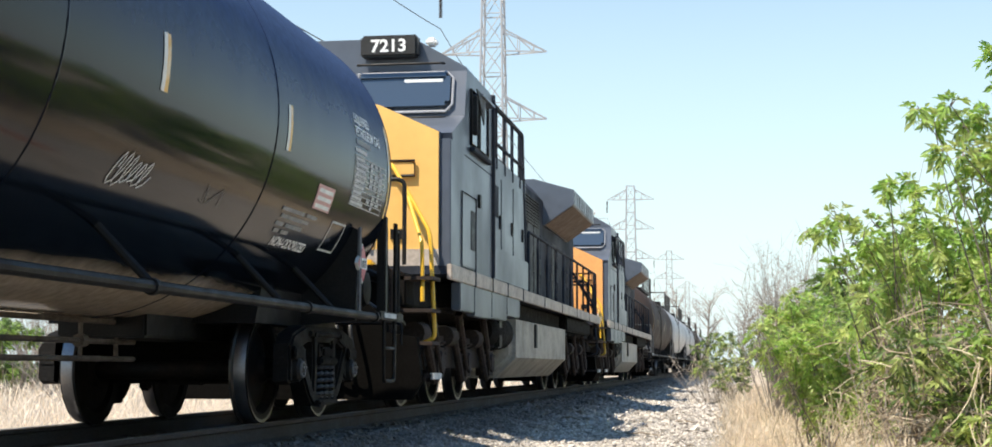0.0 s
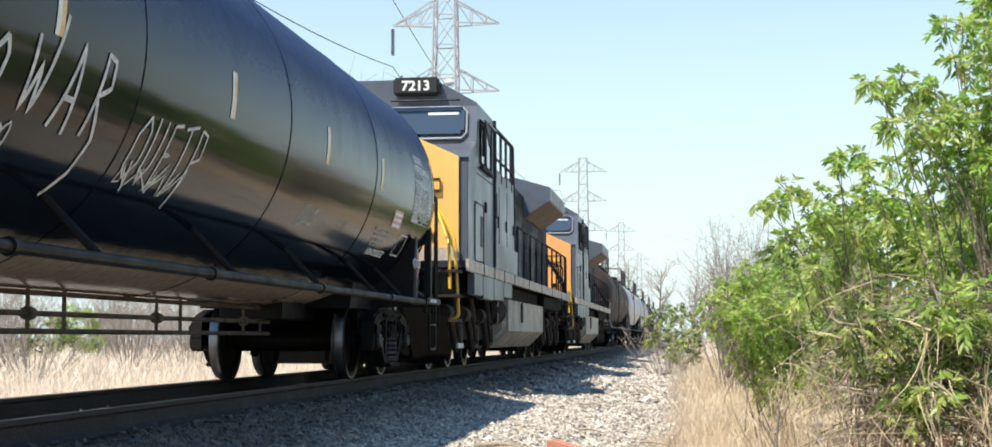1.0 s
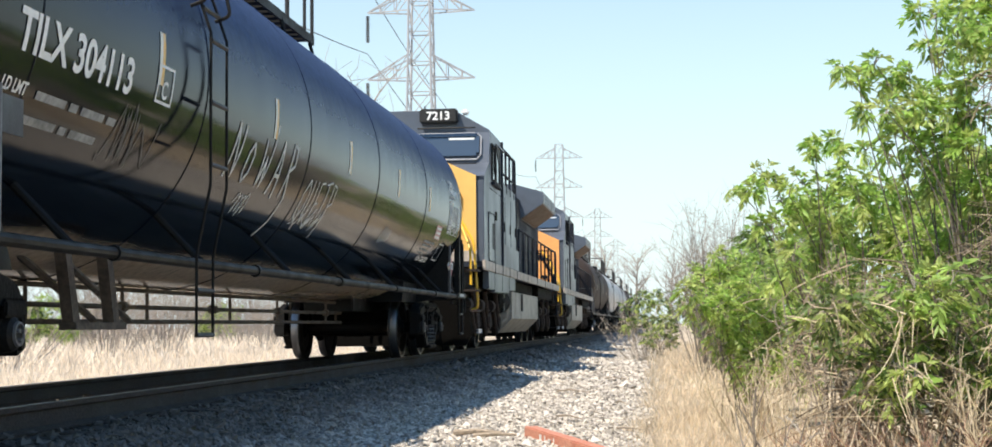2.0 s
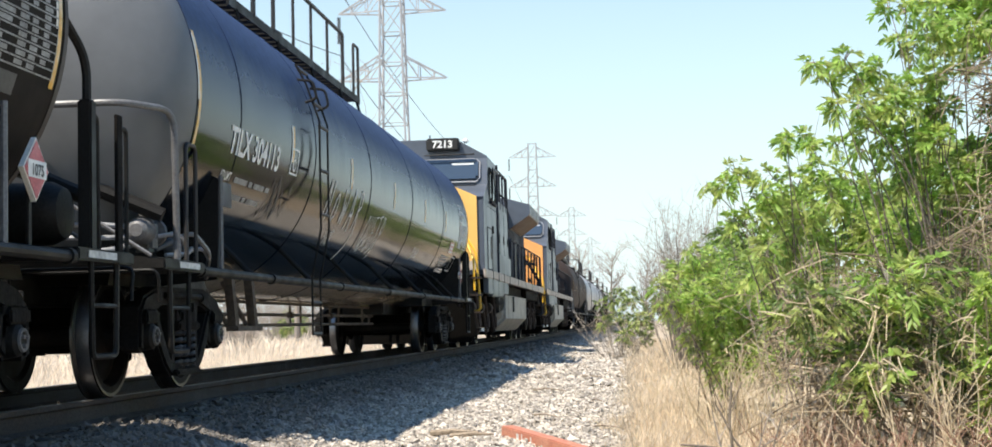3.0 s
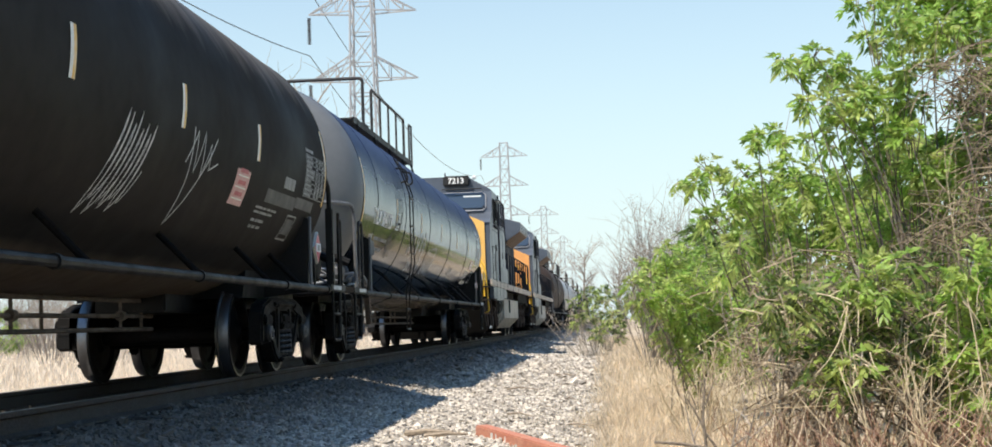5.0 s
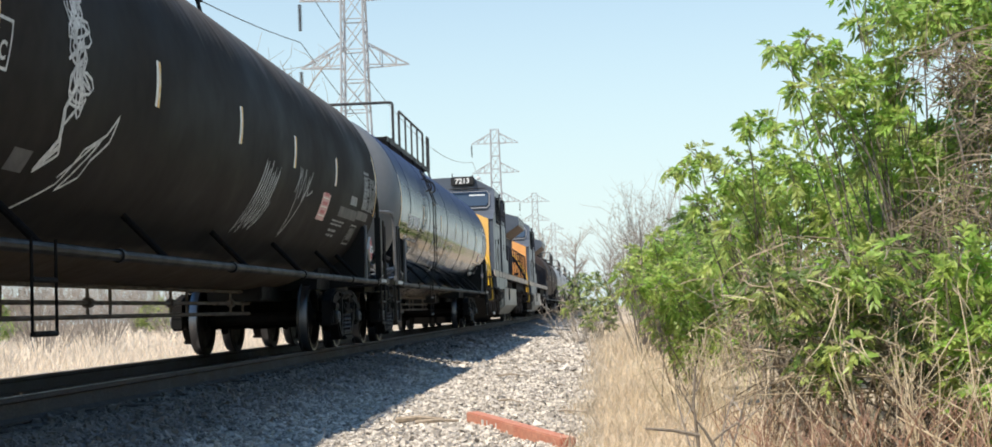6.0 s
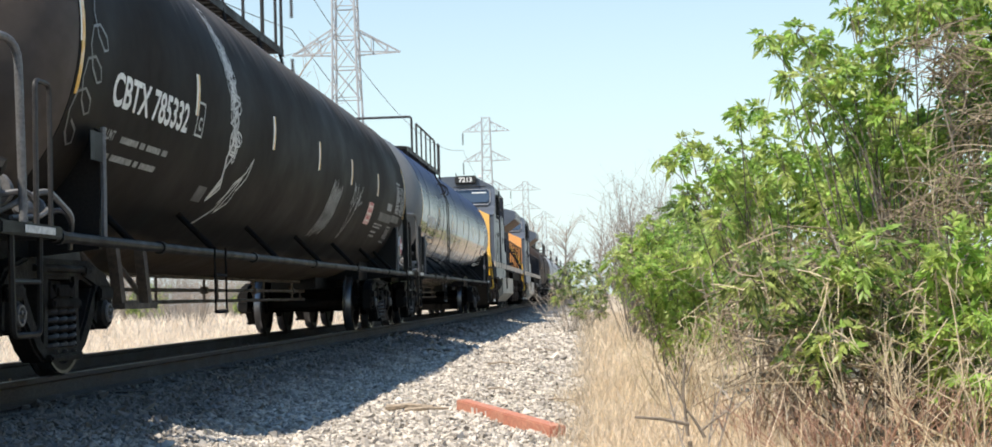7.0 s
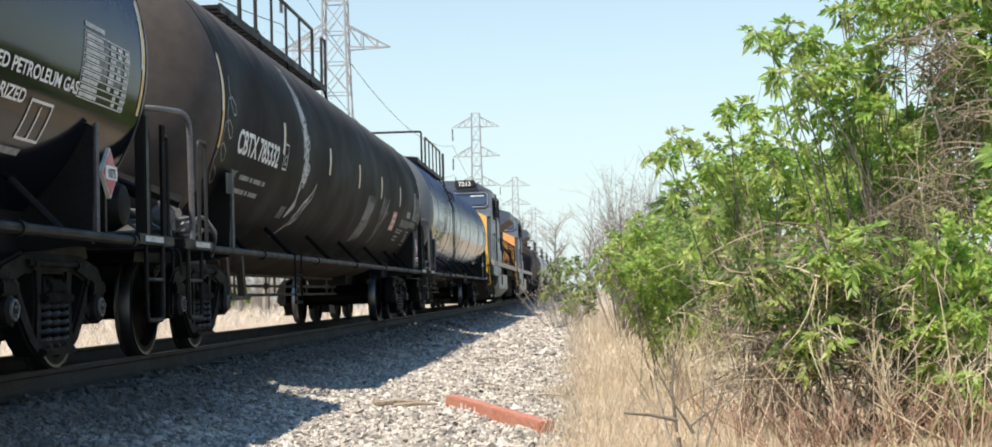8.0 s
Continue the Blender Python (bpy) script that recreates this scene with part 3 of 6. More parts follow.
def side_frame(s):
    """The cast side of a two-axle bogie: an arched top, a hanging belly and three openings between them."""
    bm = B()
    x0, x1 = min(s * 0.97, s * 1.12), max(s * 0.97, s * 1.12)
    top = [(-1.12, 0.5), (-1.1, 0.64), (-0.98, 0.76), (-0.62, 0.84), (0.62, 0.84), (0.98, 0.76), (1.1, 0.64), (1.12, 0.5), (0.96, 0.56), (0.74, 0.64), (0.5, 0.7), (-0.5, 0.7), (-0.74, 0.64), (-0.96, 0.56)]
    prism(bm, top, x0, x1, "x")
    belly = [(-0.86, 0.6), (-0.74, 0.46), (-0.5, 0.22), (-0.36, 0.14), (0.36, 0.14), (0.5, 0.22), (0.74, 0.46), (0.86, 0.6), (0.68, 0.64), (0.52, 0.44), (0.38, 0.29), (0.3, 0.25), (-0.3, 0.25), (-0.38, 0.29), (-0.52, 0.44), (-0.68, 0.64)]
    prism(bm, belly, x0, x1, "x")
    for k in (-1, 1):
        prism(bm, [(k * 0.27, 0.2), (k * 0.39, 0.24), (k * 0.36, 0.5), (k * 0.38, 0.74), (k * 0.24, 0.74), (k * 0.25, 0.5)], x0, x1, "x")
        # pedestal jaws over the bearing
        prism(bm, [(k * 0.7, 0.68), (k * 1.1, 0.68), (k * 1.12, 0.36), (k * 1.03, 0.33), (k * 1.02, 0.52), (k * 0.77, 0.52), (k * 0.76, 0.33), (k * 0.66, 0.4)], x0, x1, "x")
        box(bm, (s * 1.13, k * 0.9, 0.6), (0.05, 0.3, 0.1), None, 0.015)
        box(bm, (s * 1.14, k * 0.44, 0.76), (0.05, 0.09, 0.07), None, 0.015)
    bmesh.ops.bevel(bm, geom=[e for e in bm.edges if abs(abs(e.verts[0].co.x) - 1.12) < 0.002 and abs(abs(e.verts[1].co.x) - 1.12) < 0.002], offset=0.022, segments=2, affect="EDGES")
    box(bm, (s * 1.05, 0, 0.16), (0.24, 0.66, 0.05), None, 0.015)
    tube(bm, [(s * 1.13, -0.55, 0.77), (s * 1.13, 0.55, 0.77)], 0.025, 8)
    return bm


def springs(s):
    bm = B()
    for k in (-0.18, 0.0, 0.18):
        pts = [(s * 1.06 + 0.078 * math.cos(a), k + 0.078 * math.sin(a), 0.19 + 0.29 * a / (2 * math.pi * 5)) for a in [i * math.pi / 5 for i in range(51)]]
        tube(bm, pts, 0.019, 6)
    return bm


def bolster_end(s):
    """The end of the bolster above the springs, with its friction wedges."""
    bm = box(B(), (s * 1.05, 0, 0.53), (0.24, 0.56, 0.07), None, 0.015)
    box(bm, (s * 1.06, 0.0, 0.61), (0.18, 0.3, 0.1), None, 0.02)
    for k in (-1, 1):
        prism(bm, [(k * 0.14, 0.58), (k * 0.25, 0.56), (k * 0.24, 0.68)], min(s * 1.0, s * 1.13), max(s * 1.0, s * 1.13), "x")
    return bm


def bogie(car, y):
    bm = box(B(), (0, 0, 0.6), (2.1, 0.42, 0.26), None, 0.04)
    box(bm, (0, 0, 0.76), (0.42, 0.42, 0.14), None, 0.02)
    for k in (-0.55, 0.55):
        tube(bm, [(-0.8, k, 0.38), (0.8, k, 0.38)], 0.05)
        box(bm, (0, k, 0.38), (0.3, 0.1, 0.12))
        for q in (-0.755, 0.755):
            box(bm, (q, k * 0.8, 0.42), (0.1, 0.09, 0.34), Matrix.Rotation(radians(-12 if k > 0 else 12), 3, "X"), 0.02)
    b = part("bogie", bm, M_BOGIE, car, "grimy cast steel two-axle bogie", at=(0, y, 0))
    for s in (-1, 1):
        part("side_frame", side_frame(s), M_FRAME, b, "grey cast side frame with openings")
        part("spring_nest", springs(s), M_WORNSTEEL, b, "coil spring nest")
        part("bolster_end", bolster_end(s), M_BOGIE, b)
        # Pale steel here stands in for a highlight on the bolster.
        part("side_bearing", box(B(), (s * 0.64, 0, 0.83), (0.16, 0.42, 0.1), None, 0.03), M_GREYSTEEL, b, "side bearing with a painted highlight")
        for k in (-0.89, 0.89):
            c = lathe(B(), [(0, s * 1.16), (0.06, s * 1.17), (0.1, s * 1.14), (0.115, s * 1.06), (0.115, s * 0.95), (0, s * 0.95)], 16, "x", (0, k, 0.457))
            cap = part("bearing_cap", c, M_STEEL, b, "round axle bearing cap")
            bolts = lathe(B(), [(0.052, s * 1.168), (0.058, s * 1.178), (0.07, s * 1.176), (0.074, s * 1.162)], 18, "x", (0, k, 0.457))
            for q in range(3):
                a = 2 * math.pi * q / 3 + 0.5
                lathe(bolts, [(0, s * 1.19), (0.014, s * 1.19), (0.014, s * 1.16)], 6, "x", (0, k + 0.036 * math.cos(a), 0.457 + 0.036 * math.sin(a)))
            part("cap_bolts", bolts, M_GREYSTEEL, cap, "pale cap ring with three bolts")
    for k in (-0.89, 0.89):
        wheelset(b, k)
    return b


def ladder_pts(x_off):
    """The line of a side ladder, from the step below the sill up round the tank."""
    pts = [(1.5, 0.42), (1.5, 1.0), (1.6, 1.5), (1.6, 2.6)]
    for a in (15, 24, 32):
        pts.append((1.6 * math.cos(radians(a)), TANK_Z + 1.6 * math.sin(radians(a))))
    return pts


def tank_car(label, centre, skin, head, bogie_y, half=9.05, seams=True, group="tank cars of the train"):
    car = thing("tank_car", label, "tank car", (TRACK_X, centre, 0), group)
    # tank
    bm = B()
    prof = [(TANK_R, -half + 2 * half * i / 24) for i in range(25)]
    dome = [(TANK_R * math.cos(a), HEAD * math.sin(a)) for a in [math.pi / 2 * i / 10 for i in range(11)]]
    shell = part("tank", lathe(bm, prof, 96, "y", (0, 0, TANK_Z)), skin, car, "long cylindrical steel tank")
    for s in (-1, 1):
        part("tank_head", lathe(B(), [(max(r, 0.0) if i < 10 else 0.0, s * (half + h)) for i, (r, h) in enumerate(dome)], 96, "y", (0, 0, TANK_Z)), head, car, "dusty domed tank end")
    for y in (-half, -7.9, -4.9, -1.6, 1.9, 5.5, half) if seams else (-half, half):
        ring = [( (TANK_R + 0.001) * math.cos(a), y, TANK_Z + (TANK_R + 0.001) * math.sin(a)) for a in [2 * math.pi * i / 72 for i in range(72)]]
        part("weld_seam", tube(B(), ring, 0.006, 5, True), skin, shell)
    # underframe
    for s in (-1, 1):
        part("side_sill", tube(B(), bend([(s * 1.43, -9.0, 0.95), (s * 1.43, 9.0, 0.95)]), 0.038, 10), M_STEEL, car, "round steel side sill pipe")
        for y in (-7.3, -4.8, -2.1, 0.6, 3.3, 5.9, 7.4):
            part("strut", tube(B(), [(s * 1.43, y, 0.96), (s * 1.08, y - 0.05, 1.33)], 0.028, 8), M_STEEL if seams else M_BOGIE, car)
        for y in (-8.9, -6.6, -3.3, 0, 3.3, 6.6, 8.9):
            part("pipe_clamp", tube(B(), [(s * 1.43, y - 0.03, 0.95), (s * 1.43, y + 0.03, 0.95)], 0.052, 10), M_STEEL, car)
        for e in (-1, 1):
            y = e * bogie_y
            web = B()
            prism(web, [(s * 0.5, 0.82), (s * 1.4, 0.9), (s * 1.42, 1.72), (s * 1.36, 1.76), (s * 1.0, 1.3), (s * 0.5, 1.0)], y - 0.03, y + 0.03, "y")
            part("bolster_web", web, M_STEEL, car, "black steel bolster plate")
            part("web_edge", tube(B(), [(s * 1.43, y, 0.95), (s * 1.43, y, 1.75)], 0.022, 6), M_GREYSTEEL, car)
    for e in (-1, 1):
        stub = B()
        span(stub, (-0.36, e * 10.0 if e < 0 else 5.9, 0.7), (0.36, -5.9 if e < 0 else 10.0, 1.06), 0.02)
        prism(stub, [(e * 6.9, 0.84), (e * 9.5, 0.84), (e * 9.3, 1.2), (e * 8.2, 1.36), (e * 7.1, 1.2)], -0.9, 0.9, "x")
        part("stub_sill", stub, M_STEEL, car)
        deck = B()
        span(deck, (-1.48, min(e * 8.95, e * 9.95), 0.93), (1.48, max(e * 8.95, e * 9.95), 1.01), 0.01)
        part("end_platform", deck, M_STEEL, car, "black end platform with a pale edge")
        part("platform_label", span(B(), (1.481, min(e * 9.1, e * 9.6), 0.95), (1.486, max(e * 9.1, e * 9.6), 0.995)), M_CHALK, car, "pale stencilled strip")
        part("coupler", box(box(B(), (0, e * 10.0, 0.84), (0.24, 0.5, 0.24), None, 0.05), (0.06, e * 10.2, 0.84), (0.34, 0.24, 0.28), None, 0.06), M_BOGIE, car, "knuckle coupler")
        # handrails, posts and stirrup steps at the ends
        if e < 0:
            part("end_handrail", tube(B(), bend([(-1.42, -9.46, 1.0), (-1.42, -9.52, 2.12), (-1.2, -10.02, 2.12), (1.2, -10.02, 2.12), (1.42, -9.52, 2.12), (1.42, -9.46, 1.0)], 0.16), 0.026, 10), M_GREYSTEEL, car, "pale bent handrail across the tank's end")
        for s in (-1, 1):
            if e > 0:
                part("end_handrail", tube(B(), bend([(s * 1.42, 9.25, 1.0), (s * 1.42, 9.25, 2.2), (s * 1.36, 8.95, 2.45)], 0.14), 0.03, 8), M_STEEL, car, "dark bent handrail post")
                part("post_sleeve", span(B(), (s * 1.42 - 0.045, 9.2, 1.0), (s * 1.42 + 0.045, 9.3, 1.94), 0.012), M_STEEL, car)
                part("grab_rail", tube(B(), bend([(s * 1.42, 9.3, 1.86), (s * 1.42, 9.42, 1.86), (s * 1.42, 9.44, 1.0)], 0.06), 0.018, 8), M_STEEL, car)
                part("flat_post", span(B(), (s * 1.42 - 0.012, 9.78, 0.95), (s * 1.42 + 0.012, 9.88, 1.92), 0.004), M_BOGIE, car, "rusty flat post")
                part("grab_rail", tube(B(), bend([(s * 1.42, 9.86, 1.84), (s * 1.42, 9.98, 1.84), (s * 1.42, 9.98, 1.0)], 0.05), 0.016, 8), M_STEEL, car)
            else:
                part("grab_rail", tube(B(), bend([(s * 1.44, -9.05, 1.0), (s * 1.44, -9.05, 1.9), (s * 1.44, -9.3, 1.9), (s * 1.44, -9.3, 1.0)], 0.06), 0.017, 8), M_WORNSTEEL, car)
            part("side_step", tube(B(), bend([(s * 1.44, e * 9.25, 0.95), (s * 1.44, e * 9.27, 0.34), (s * 1.44, e * 9.7, 0.34), (s * 1.44, e * 9.72, 0.95)], 0.06), 0.02, 6), M_STEEL, car, "hanging stirrup step")
            part("side_step", tube(B(), [(s * 1.44, e * 9.27, 0.66), (s * 1.44, e * 9.7, 0.66)], 0.016, 6), M_STEEL, car)
            part("cross_brace", tube(B(), [(s * 1.34, e * 9.55, 1.34), (s * 0.0, e * 9.8, 1.92)], 0.055, 8), M_STEEL, car)
            part("brace_rod", tube(B(), [(s * 1.3, e * 9.7, 1.04), (s * 0.6, e * 9.75, 1.5)], 0.016, 6), M_GREYSTEEL, car)
        if e < 0:
            part("notice_plate", span(B(), (1.435, -8.28, 1.5), (1.445, -8.02, 1.7)), M_GREYPAINT if seams else M_STEEL, car, "small pale notice plate")
            continue
        part("placard_post", box(B(), (1.39, e * 8.4, 1.2), (0.02, 0.05, 0.5), None, 0.004), M_STEEL, car)
        part("placard_holder", box(B(), (1.42, e * 8.4, 1.42), (0.03, 0.26, 0.26), Matrix.Rotation(radians(45), 3, "X")), M_STRIPEW, car, "white diamond placard")
        pk = box(B(), (1.438, e * 8.4, 1.42), (0.004, 0.235, 0.235), Matrix.Rotation(radians(45), 3, "X"))
        red = part("placard", pk, M_RED, car, "red diamond hazard placard with a number")
        part("number_panel", span(B(), (1.441, e * 8.4 - 0.13, 1.37), (1.445, e * 8.4 + 0.13, 1.47)), M_WHITE, red)
        fm = Matrix.Translation((1.4475, e * 8.4, 1.385)) @ Matrix(((0, 0, 1, 0), (1, 0, 0, 0), (0, 1, 0, 0), (0, 0, 0, 1)))
        lettering("1075", 0.065, 0, 0, "number", M_BLACK, red, 1.0, "CENTER", fm)
    # brake gear on one end: a control valve bolted between two portions, and a smaller load valve
    pale = M_VALVE if seams else M_GREYSTEEL
    for y, z, w in ((-9.42, 1.2, 0.8), (-8.72, 1.12, 0.56)):
        gear = part("brake_valve", box(B(), (1.16, y, z), (0.2 * w, 0.24 * w, 0.3 * w), None, 0.03), M_GREYSTEEL, car, "worn grey brake valve")
        for k in (-1, 1):
            cap = lathe(B(), [(0, k * 0.14 * w), (0.13 * w, k * 0.14 * w), (0.14 * w, k * 0.17 * w), (0.12 * w, k * 0.2 * w), (0.1 * w, k * 0.3 * w), (0.06 * w, k * 0.33 * w), (0, k * 0.33 * w)], 14, "y", (1.18, y, z + 0.03))
            part("valve_cap", cap, M_GREYSTEEL, gear)
        part("valve_dome", lathe(B(), [(0, 0.14 * w), (0.05 * w, 0.14 * w), (0.06 * w, 0.2 * w), (0.03 * w, 0.27 * w), (0, 0.28 * w)], 10, "z", (1.16, y - 0.03, z)), M_GREYSTEEL, gear)
        part("valve_pipe", tube(B(), bend([(1.24, y + 0.08 * w, z), (1.38, y + 0.14 * w, z + 0.02), (1.4, y + 0.3 * w, z - 0.06)], 0.05), 0.018, 6), pale, gear)
    part("valve_bracket", span(B(), (1.05, -9.7, 1.0), (1.3, -8.6, 1.04), 0.008), M_STEEL, car)
    for k in range(3):
        part("air_pipe", tube(B(), bend([(0.2, -9.8 + 0.07 * k, 1.1 + 0.1 * k), (0.95, -9.72 + 0.07 * k, 1.08 + 0.1 * k), (1.14, -9.5, 1.14 + 0.06 * k)], 0.08), 0.019, 8), pale, car)
    part("air_pipe", tube(B(), bend([(1.28, -9.3, 1.06), (1.36, -9.0, 1.08), (1.34, -8.8, 1.14), (1.22, -8.7, 1.1)], 0.06), 0.016, 8), pale, car)
    for e in (-1, 1):
        hose = tube(B(), bend([(0.42, e * 9.95, 0.78), (0.5, e * 10.15, 0.72), (0.48, e * 10.3, 0.42), (0.36, e * 10.42, 0.34)], 0.12), 0.026, 8)
        part("brake_hose", hose, M_BLACK, car, "black rubber brake hose")
        part("uncoupling_lever", tube(B(), bend([(1.45, e * 9.98, 0.7), (1.45, e * 10.02, 0.92), (0.6, e * 10.05, 0.92), (0.15, e * 10.1, 1.0)], 0.06), 0.014, 6), M_STEEL, car)
    part("air_reservoir", lathe(B(), [(0, -0.4), (0.16, -0.36), (0.2, -0.28), (0.2, 0.28), (0.16, 0.36), (0, 0.4)], 20, "x", (0.9, 9.3, 1.24)), M_STEEL, car, "black air reservoir")
    part("brake_pipe", tube(B(), bend([(1.2, -9.3, 1.1), (1.4, -9.0, 1.25), (1.42, -8.6, 1.1), (1.3, -8.3, 0.9)], 0.1), 0.02, 6), M_GREYSTEEL, car)
    # brake rigging and rods below the middle
    rig = B()
    for z in (0.54, 0.67, 0.82):
        tube(rig, [(0.1, -6.3, z), (0.1, 6.3, z)], 0.022, 6)
    for i in range(5):
        for y in (-5.5 + i * 2.7, -4.85 + i * 2.7):
            tube(rig, [(0.1, y, 0.54), (0.1, y, 0.95)], 0.018, 6)
        tube(rig, [(0.1, -5.54 + i * 2.7, 0.67), (0.1, -5.44 + i * 2.7, 0.67)], 0.05, 8)
    tube(rig, [(0.6, -6.2, 1.0), (0.3, -4.0, 0.55)], 0.028, 6)
    tube(rig, [(0.7, -5.6, 0.95), (0.3, -3.2, 0.55)], 0.028, 6)
    part("brake_rigging", rig, M_RIG, car, "thin rods and hangers under the tank")
    brk = B()
    for y in (-6.15, -5.4):
        prism(brk, [(y, 1.0), (y + 0.1, 1.0), (y + 0.28, 0.5), (y + 0.16, 0.5)], 0.85, 0.93, "x")
    box(brk, (0.9, -5.55, 0.5), (0.12, 0.95, 0.05))
    part("hanger_bracket", brk, M_RIG, car)
    # side ladders
    for s in (-1, 1):
        lp = ladder_pts(s) if seams else [(1.5, 0.42), (1.5, 1.0)]
        for y in (-5.15, -4.75):
            part("ladder_stile", tube(B(), [(s * x, y, z) for x, z in lp], 0.012 if seams else 0.011, 6), M_STEEL if seams else M_BOGIE, car)
        zs = [(1.5, 0.43), (1.5, 0.75), (1.6, 1.65), (1.6, 2.1), (1.6, 2.55)] + [(1.6 * math.cos(radians(a)), TANK_Z + 1.6 * math.sin(radians(a))) for a in (16, 30)]
        for x, z in zs if seams else zs[:2]:
            part("rung", tube(B(), [(s * x, -5.15, z), (s * x, -4.75, z)], 0.018, 6), M_WORNSTEEL if seams else M_BOGIE, car)
        for y in (-5.25, -4.65) if seams else ():
            part("ladder_grab", tube(B(), bend([(s * 1.48, y, 2.78), (s * 1.6, y, 2.82), (s * 1.56, y, 3.0), (s * 1.4, y, 3.02)], 0.05), 0.014, 6), M_STEEL, car)
    # top platform with rails and the valve housing
    zt = TANK_Z + TANK_R - 0.06
    gr = B()
    for x in (-0.82, 0.79):
        span(gr, (x, -5.7, zt - 0.07), (x + 0.03, 1.5, zt + 0.03))
    for y in (-5.4, -3.6, -1.8, 0.0, 1.3):
        for s in (-1, 1):
            tube(gr, [(s * 0.79, y, zt), (s * 0.86, y, zt - 0.26)], 0.022, 6)
    deck = part("top_platform", gr, M_STEEL, car, "slatted walkway on top of the tank")
    slat = part("slat", span(B(), (-0.79, -5.66, zt - 0.02), (0.79, -5.5, zt + 0.02)), M_STEEL, deck)
    for i in range(1, 28):
        o = new("slat", slat.data)
        o.parent, o.location = deck, (0, i * 0.26, 0)
    for s in (-1, 1):
        rail = B()
        tube(rail, bend([(s * 0.81, -3.8, zt), (s * 0.81, -3.8, zt + 0.74), (s * 0.81, 0.25, zt + 0.74), (s * 0.81, 0.25, zt)], 0.06), 0.025, 8)
        for y in (-2.8, -1.8, -0.8):
            tube(rail, [(s * 0.81, y, zt), (s * 0.81, y, zt + 0.74)], 0.021, 6)
        tube(rail, bend([(s * 0.81, 1.05, zt), (s * 0.81, 1.05, zt + 0.75), (s * 0.81, 1.42, zt + 0.75), (s * 0.81, 1.42, zt)], 0.05), 0.022, 6)
        part("platform_rail", rail, M_WORNSTEEL, car, "dark worn tube safety railing")
    part("end_rail", tube(B(), bend([(-0.81, -4.7, zt), (-0.81, -4.7, zt + 0.8), (0.81, -4.7, zt + 0.8), (0.81, -4.7, zt)], 0.07), 0.028, 8), M_WORNSTEEL, car)
    part("valve_housing", lathe(B(), [(0, zt + 0.4), (0.42, zt + 0.4), (0.46, zt + 0.36), (0.46, zt - 0.05), (0, zt - 0.05)], 28, "z", (0, -1.9, 0)), M_STEEL, car, "round black valve housing")
    for e in (-1, 1):
        bogie(car, e * bogie_y)
    return car


def tapes(car, ys, half=9.05):
    for y in ys:
        part("reflective_tape", patch(B(), y, y + 0.055, -0.25, 0.1), M_STRIPEW, car)
        part("reflective_tape", patch(B(), y + 0.055, y + 0.11, -0.25, 0.1), M_STRIPE, car, "yellow and white reflective tape")
    for e in (-1, 1):
        y = e * (half - 0.07)
        part("reflective_tape", patch(B(), y - 0.03, y + 0.03, -0.45, 0.45), M_STRIPE, car, "yellow tape round the tank's end")
        part("reflective_tape", patch(B(), y - 0.06, y - 0.03, -0.1, 0.42), M_STRIPEW, car)


def data_table(car, y, arc, w=1.1, h=0.52, seed=1):
    g = random.Random(seed)
    bm = B()
    n = 9
    for i in range(n + 1):
        a = arc - h * i / n
        patch(bm, y, y + w, a - 0.005, a + 0.005, 0.005)
    for x in (0, w):
        patch(bm, y + x - 0.005, y + x + 0.005, arc - h, arc, 0.006)
    for i in range(n):
        a = arc - h * (i + 0.5) / n
        patch(bm, y + 0.03, y + g.uniform(0.3, 0.5), a - 0.014, a + 0.014, 0.005)
        for k in range(3):
            if g.random() < 0.85:
                u = y + 0.56 + 0.17 * k
                patch(bm, u, u + g.uniform(0.07, 0.13), a - 0.014, a + 0.014, 0.005)
    patch(bm, y, y + 0.42, arc + 0.03, arc + 0.065, 0.005)
    part("data_table", bm, (M_CHALK if seed != 7 else M_STENCIL), car, "white stencilled table of figures")


def bars(car, y, arc, lens, h=0.06, gap=0.06):
    for l in lens:
        part("stencil", patch(B(), y, y + l, arc, arc + h, 0.005), M_STENCIL, car)
        y += l + gap


def frame_box(bm, y, arc, w, h, t=0.02, skew=0.0):
    patch(bm, y, y + w, arc, arc + t, 0.005)
    patch(bm, y + skew, y + w + skew, arc + h - t, arc + h, 0.005)
    patch(bm, y, y + t, arc, arc + h, 0.006, skew)
    patch(bm, y + w - t, y + w, arc, arc + h, 0.006, skew)
    return bm


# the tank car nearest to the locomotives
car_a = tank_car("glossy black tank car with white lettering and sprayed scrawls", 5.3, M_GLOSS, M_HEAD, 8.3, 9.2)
tapes(car_a, (-6.0, -2.95, 0.2, 3.2, 5.75), 9.2)
lettering("TILX 304113", 0.225, -8.17, -0.39, "reporting_mark", None, car_a, 1.04)
lettering("LD LMT", 0.075, -8.2, -0.62, "stencil", M_WHITE, car_a, 0.9)
bars(car_a, -7.75, -0.62, (0.42, 0.12, 0.36, 0.14), 0.05)
bars(car_a, -8.2, -0.77, (0.3, 0.5, 0.1, 0.4), 0.05)
part("stencil_box", frame_box(B(), -6.0, -0.37, 0.32, 0.26), M_WHITE, car_a)
lettering("C", 0.12, -5.9, -0.33, "stencil", M_WHITE, car_a)
scrawl(car_a, "NOWAR", -4.05, -0.7, 0.46, 0.45, -0.005, 0.036, 0.14, "large white sprayed capital")
scrawl(car_a, "QUETP", -1.45, -0.9, 0.44, 0.27, -0.01, 0.024, 0.15, "white sprayed scrawl")
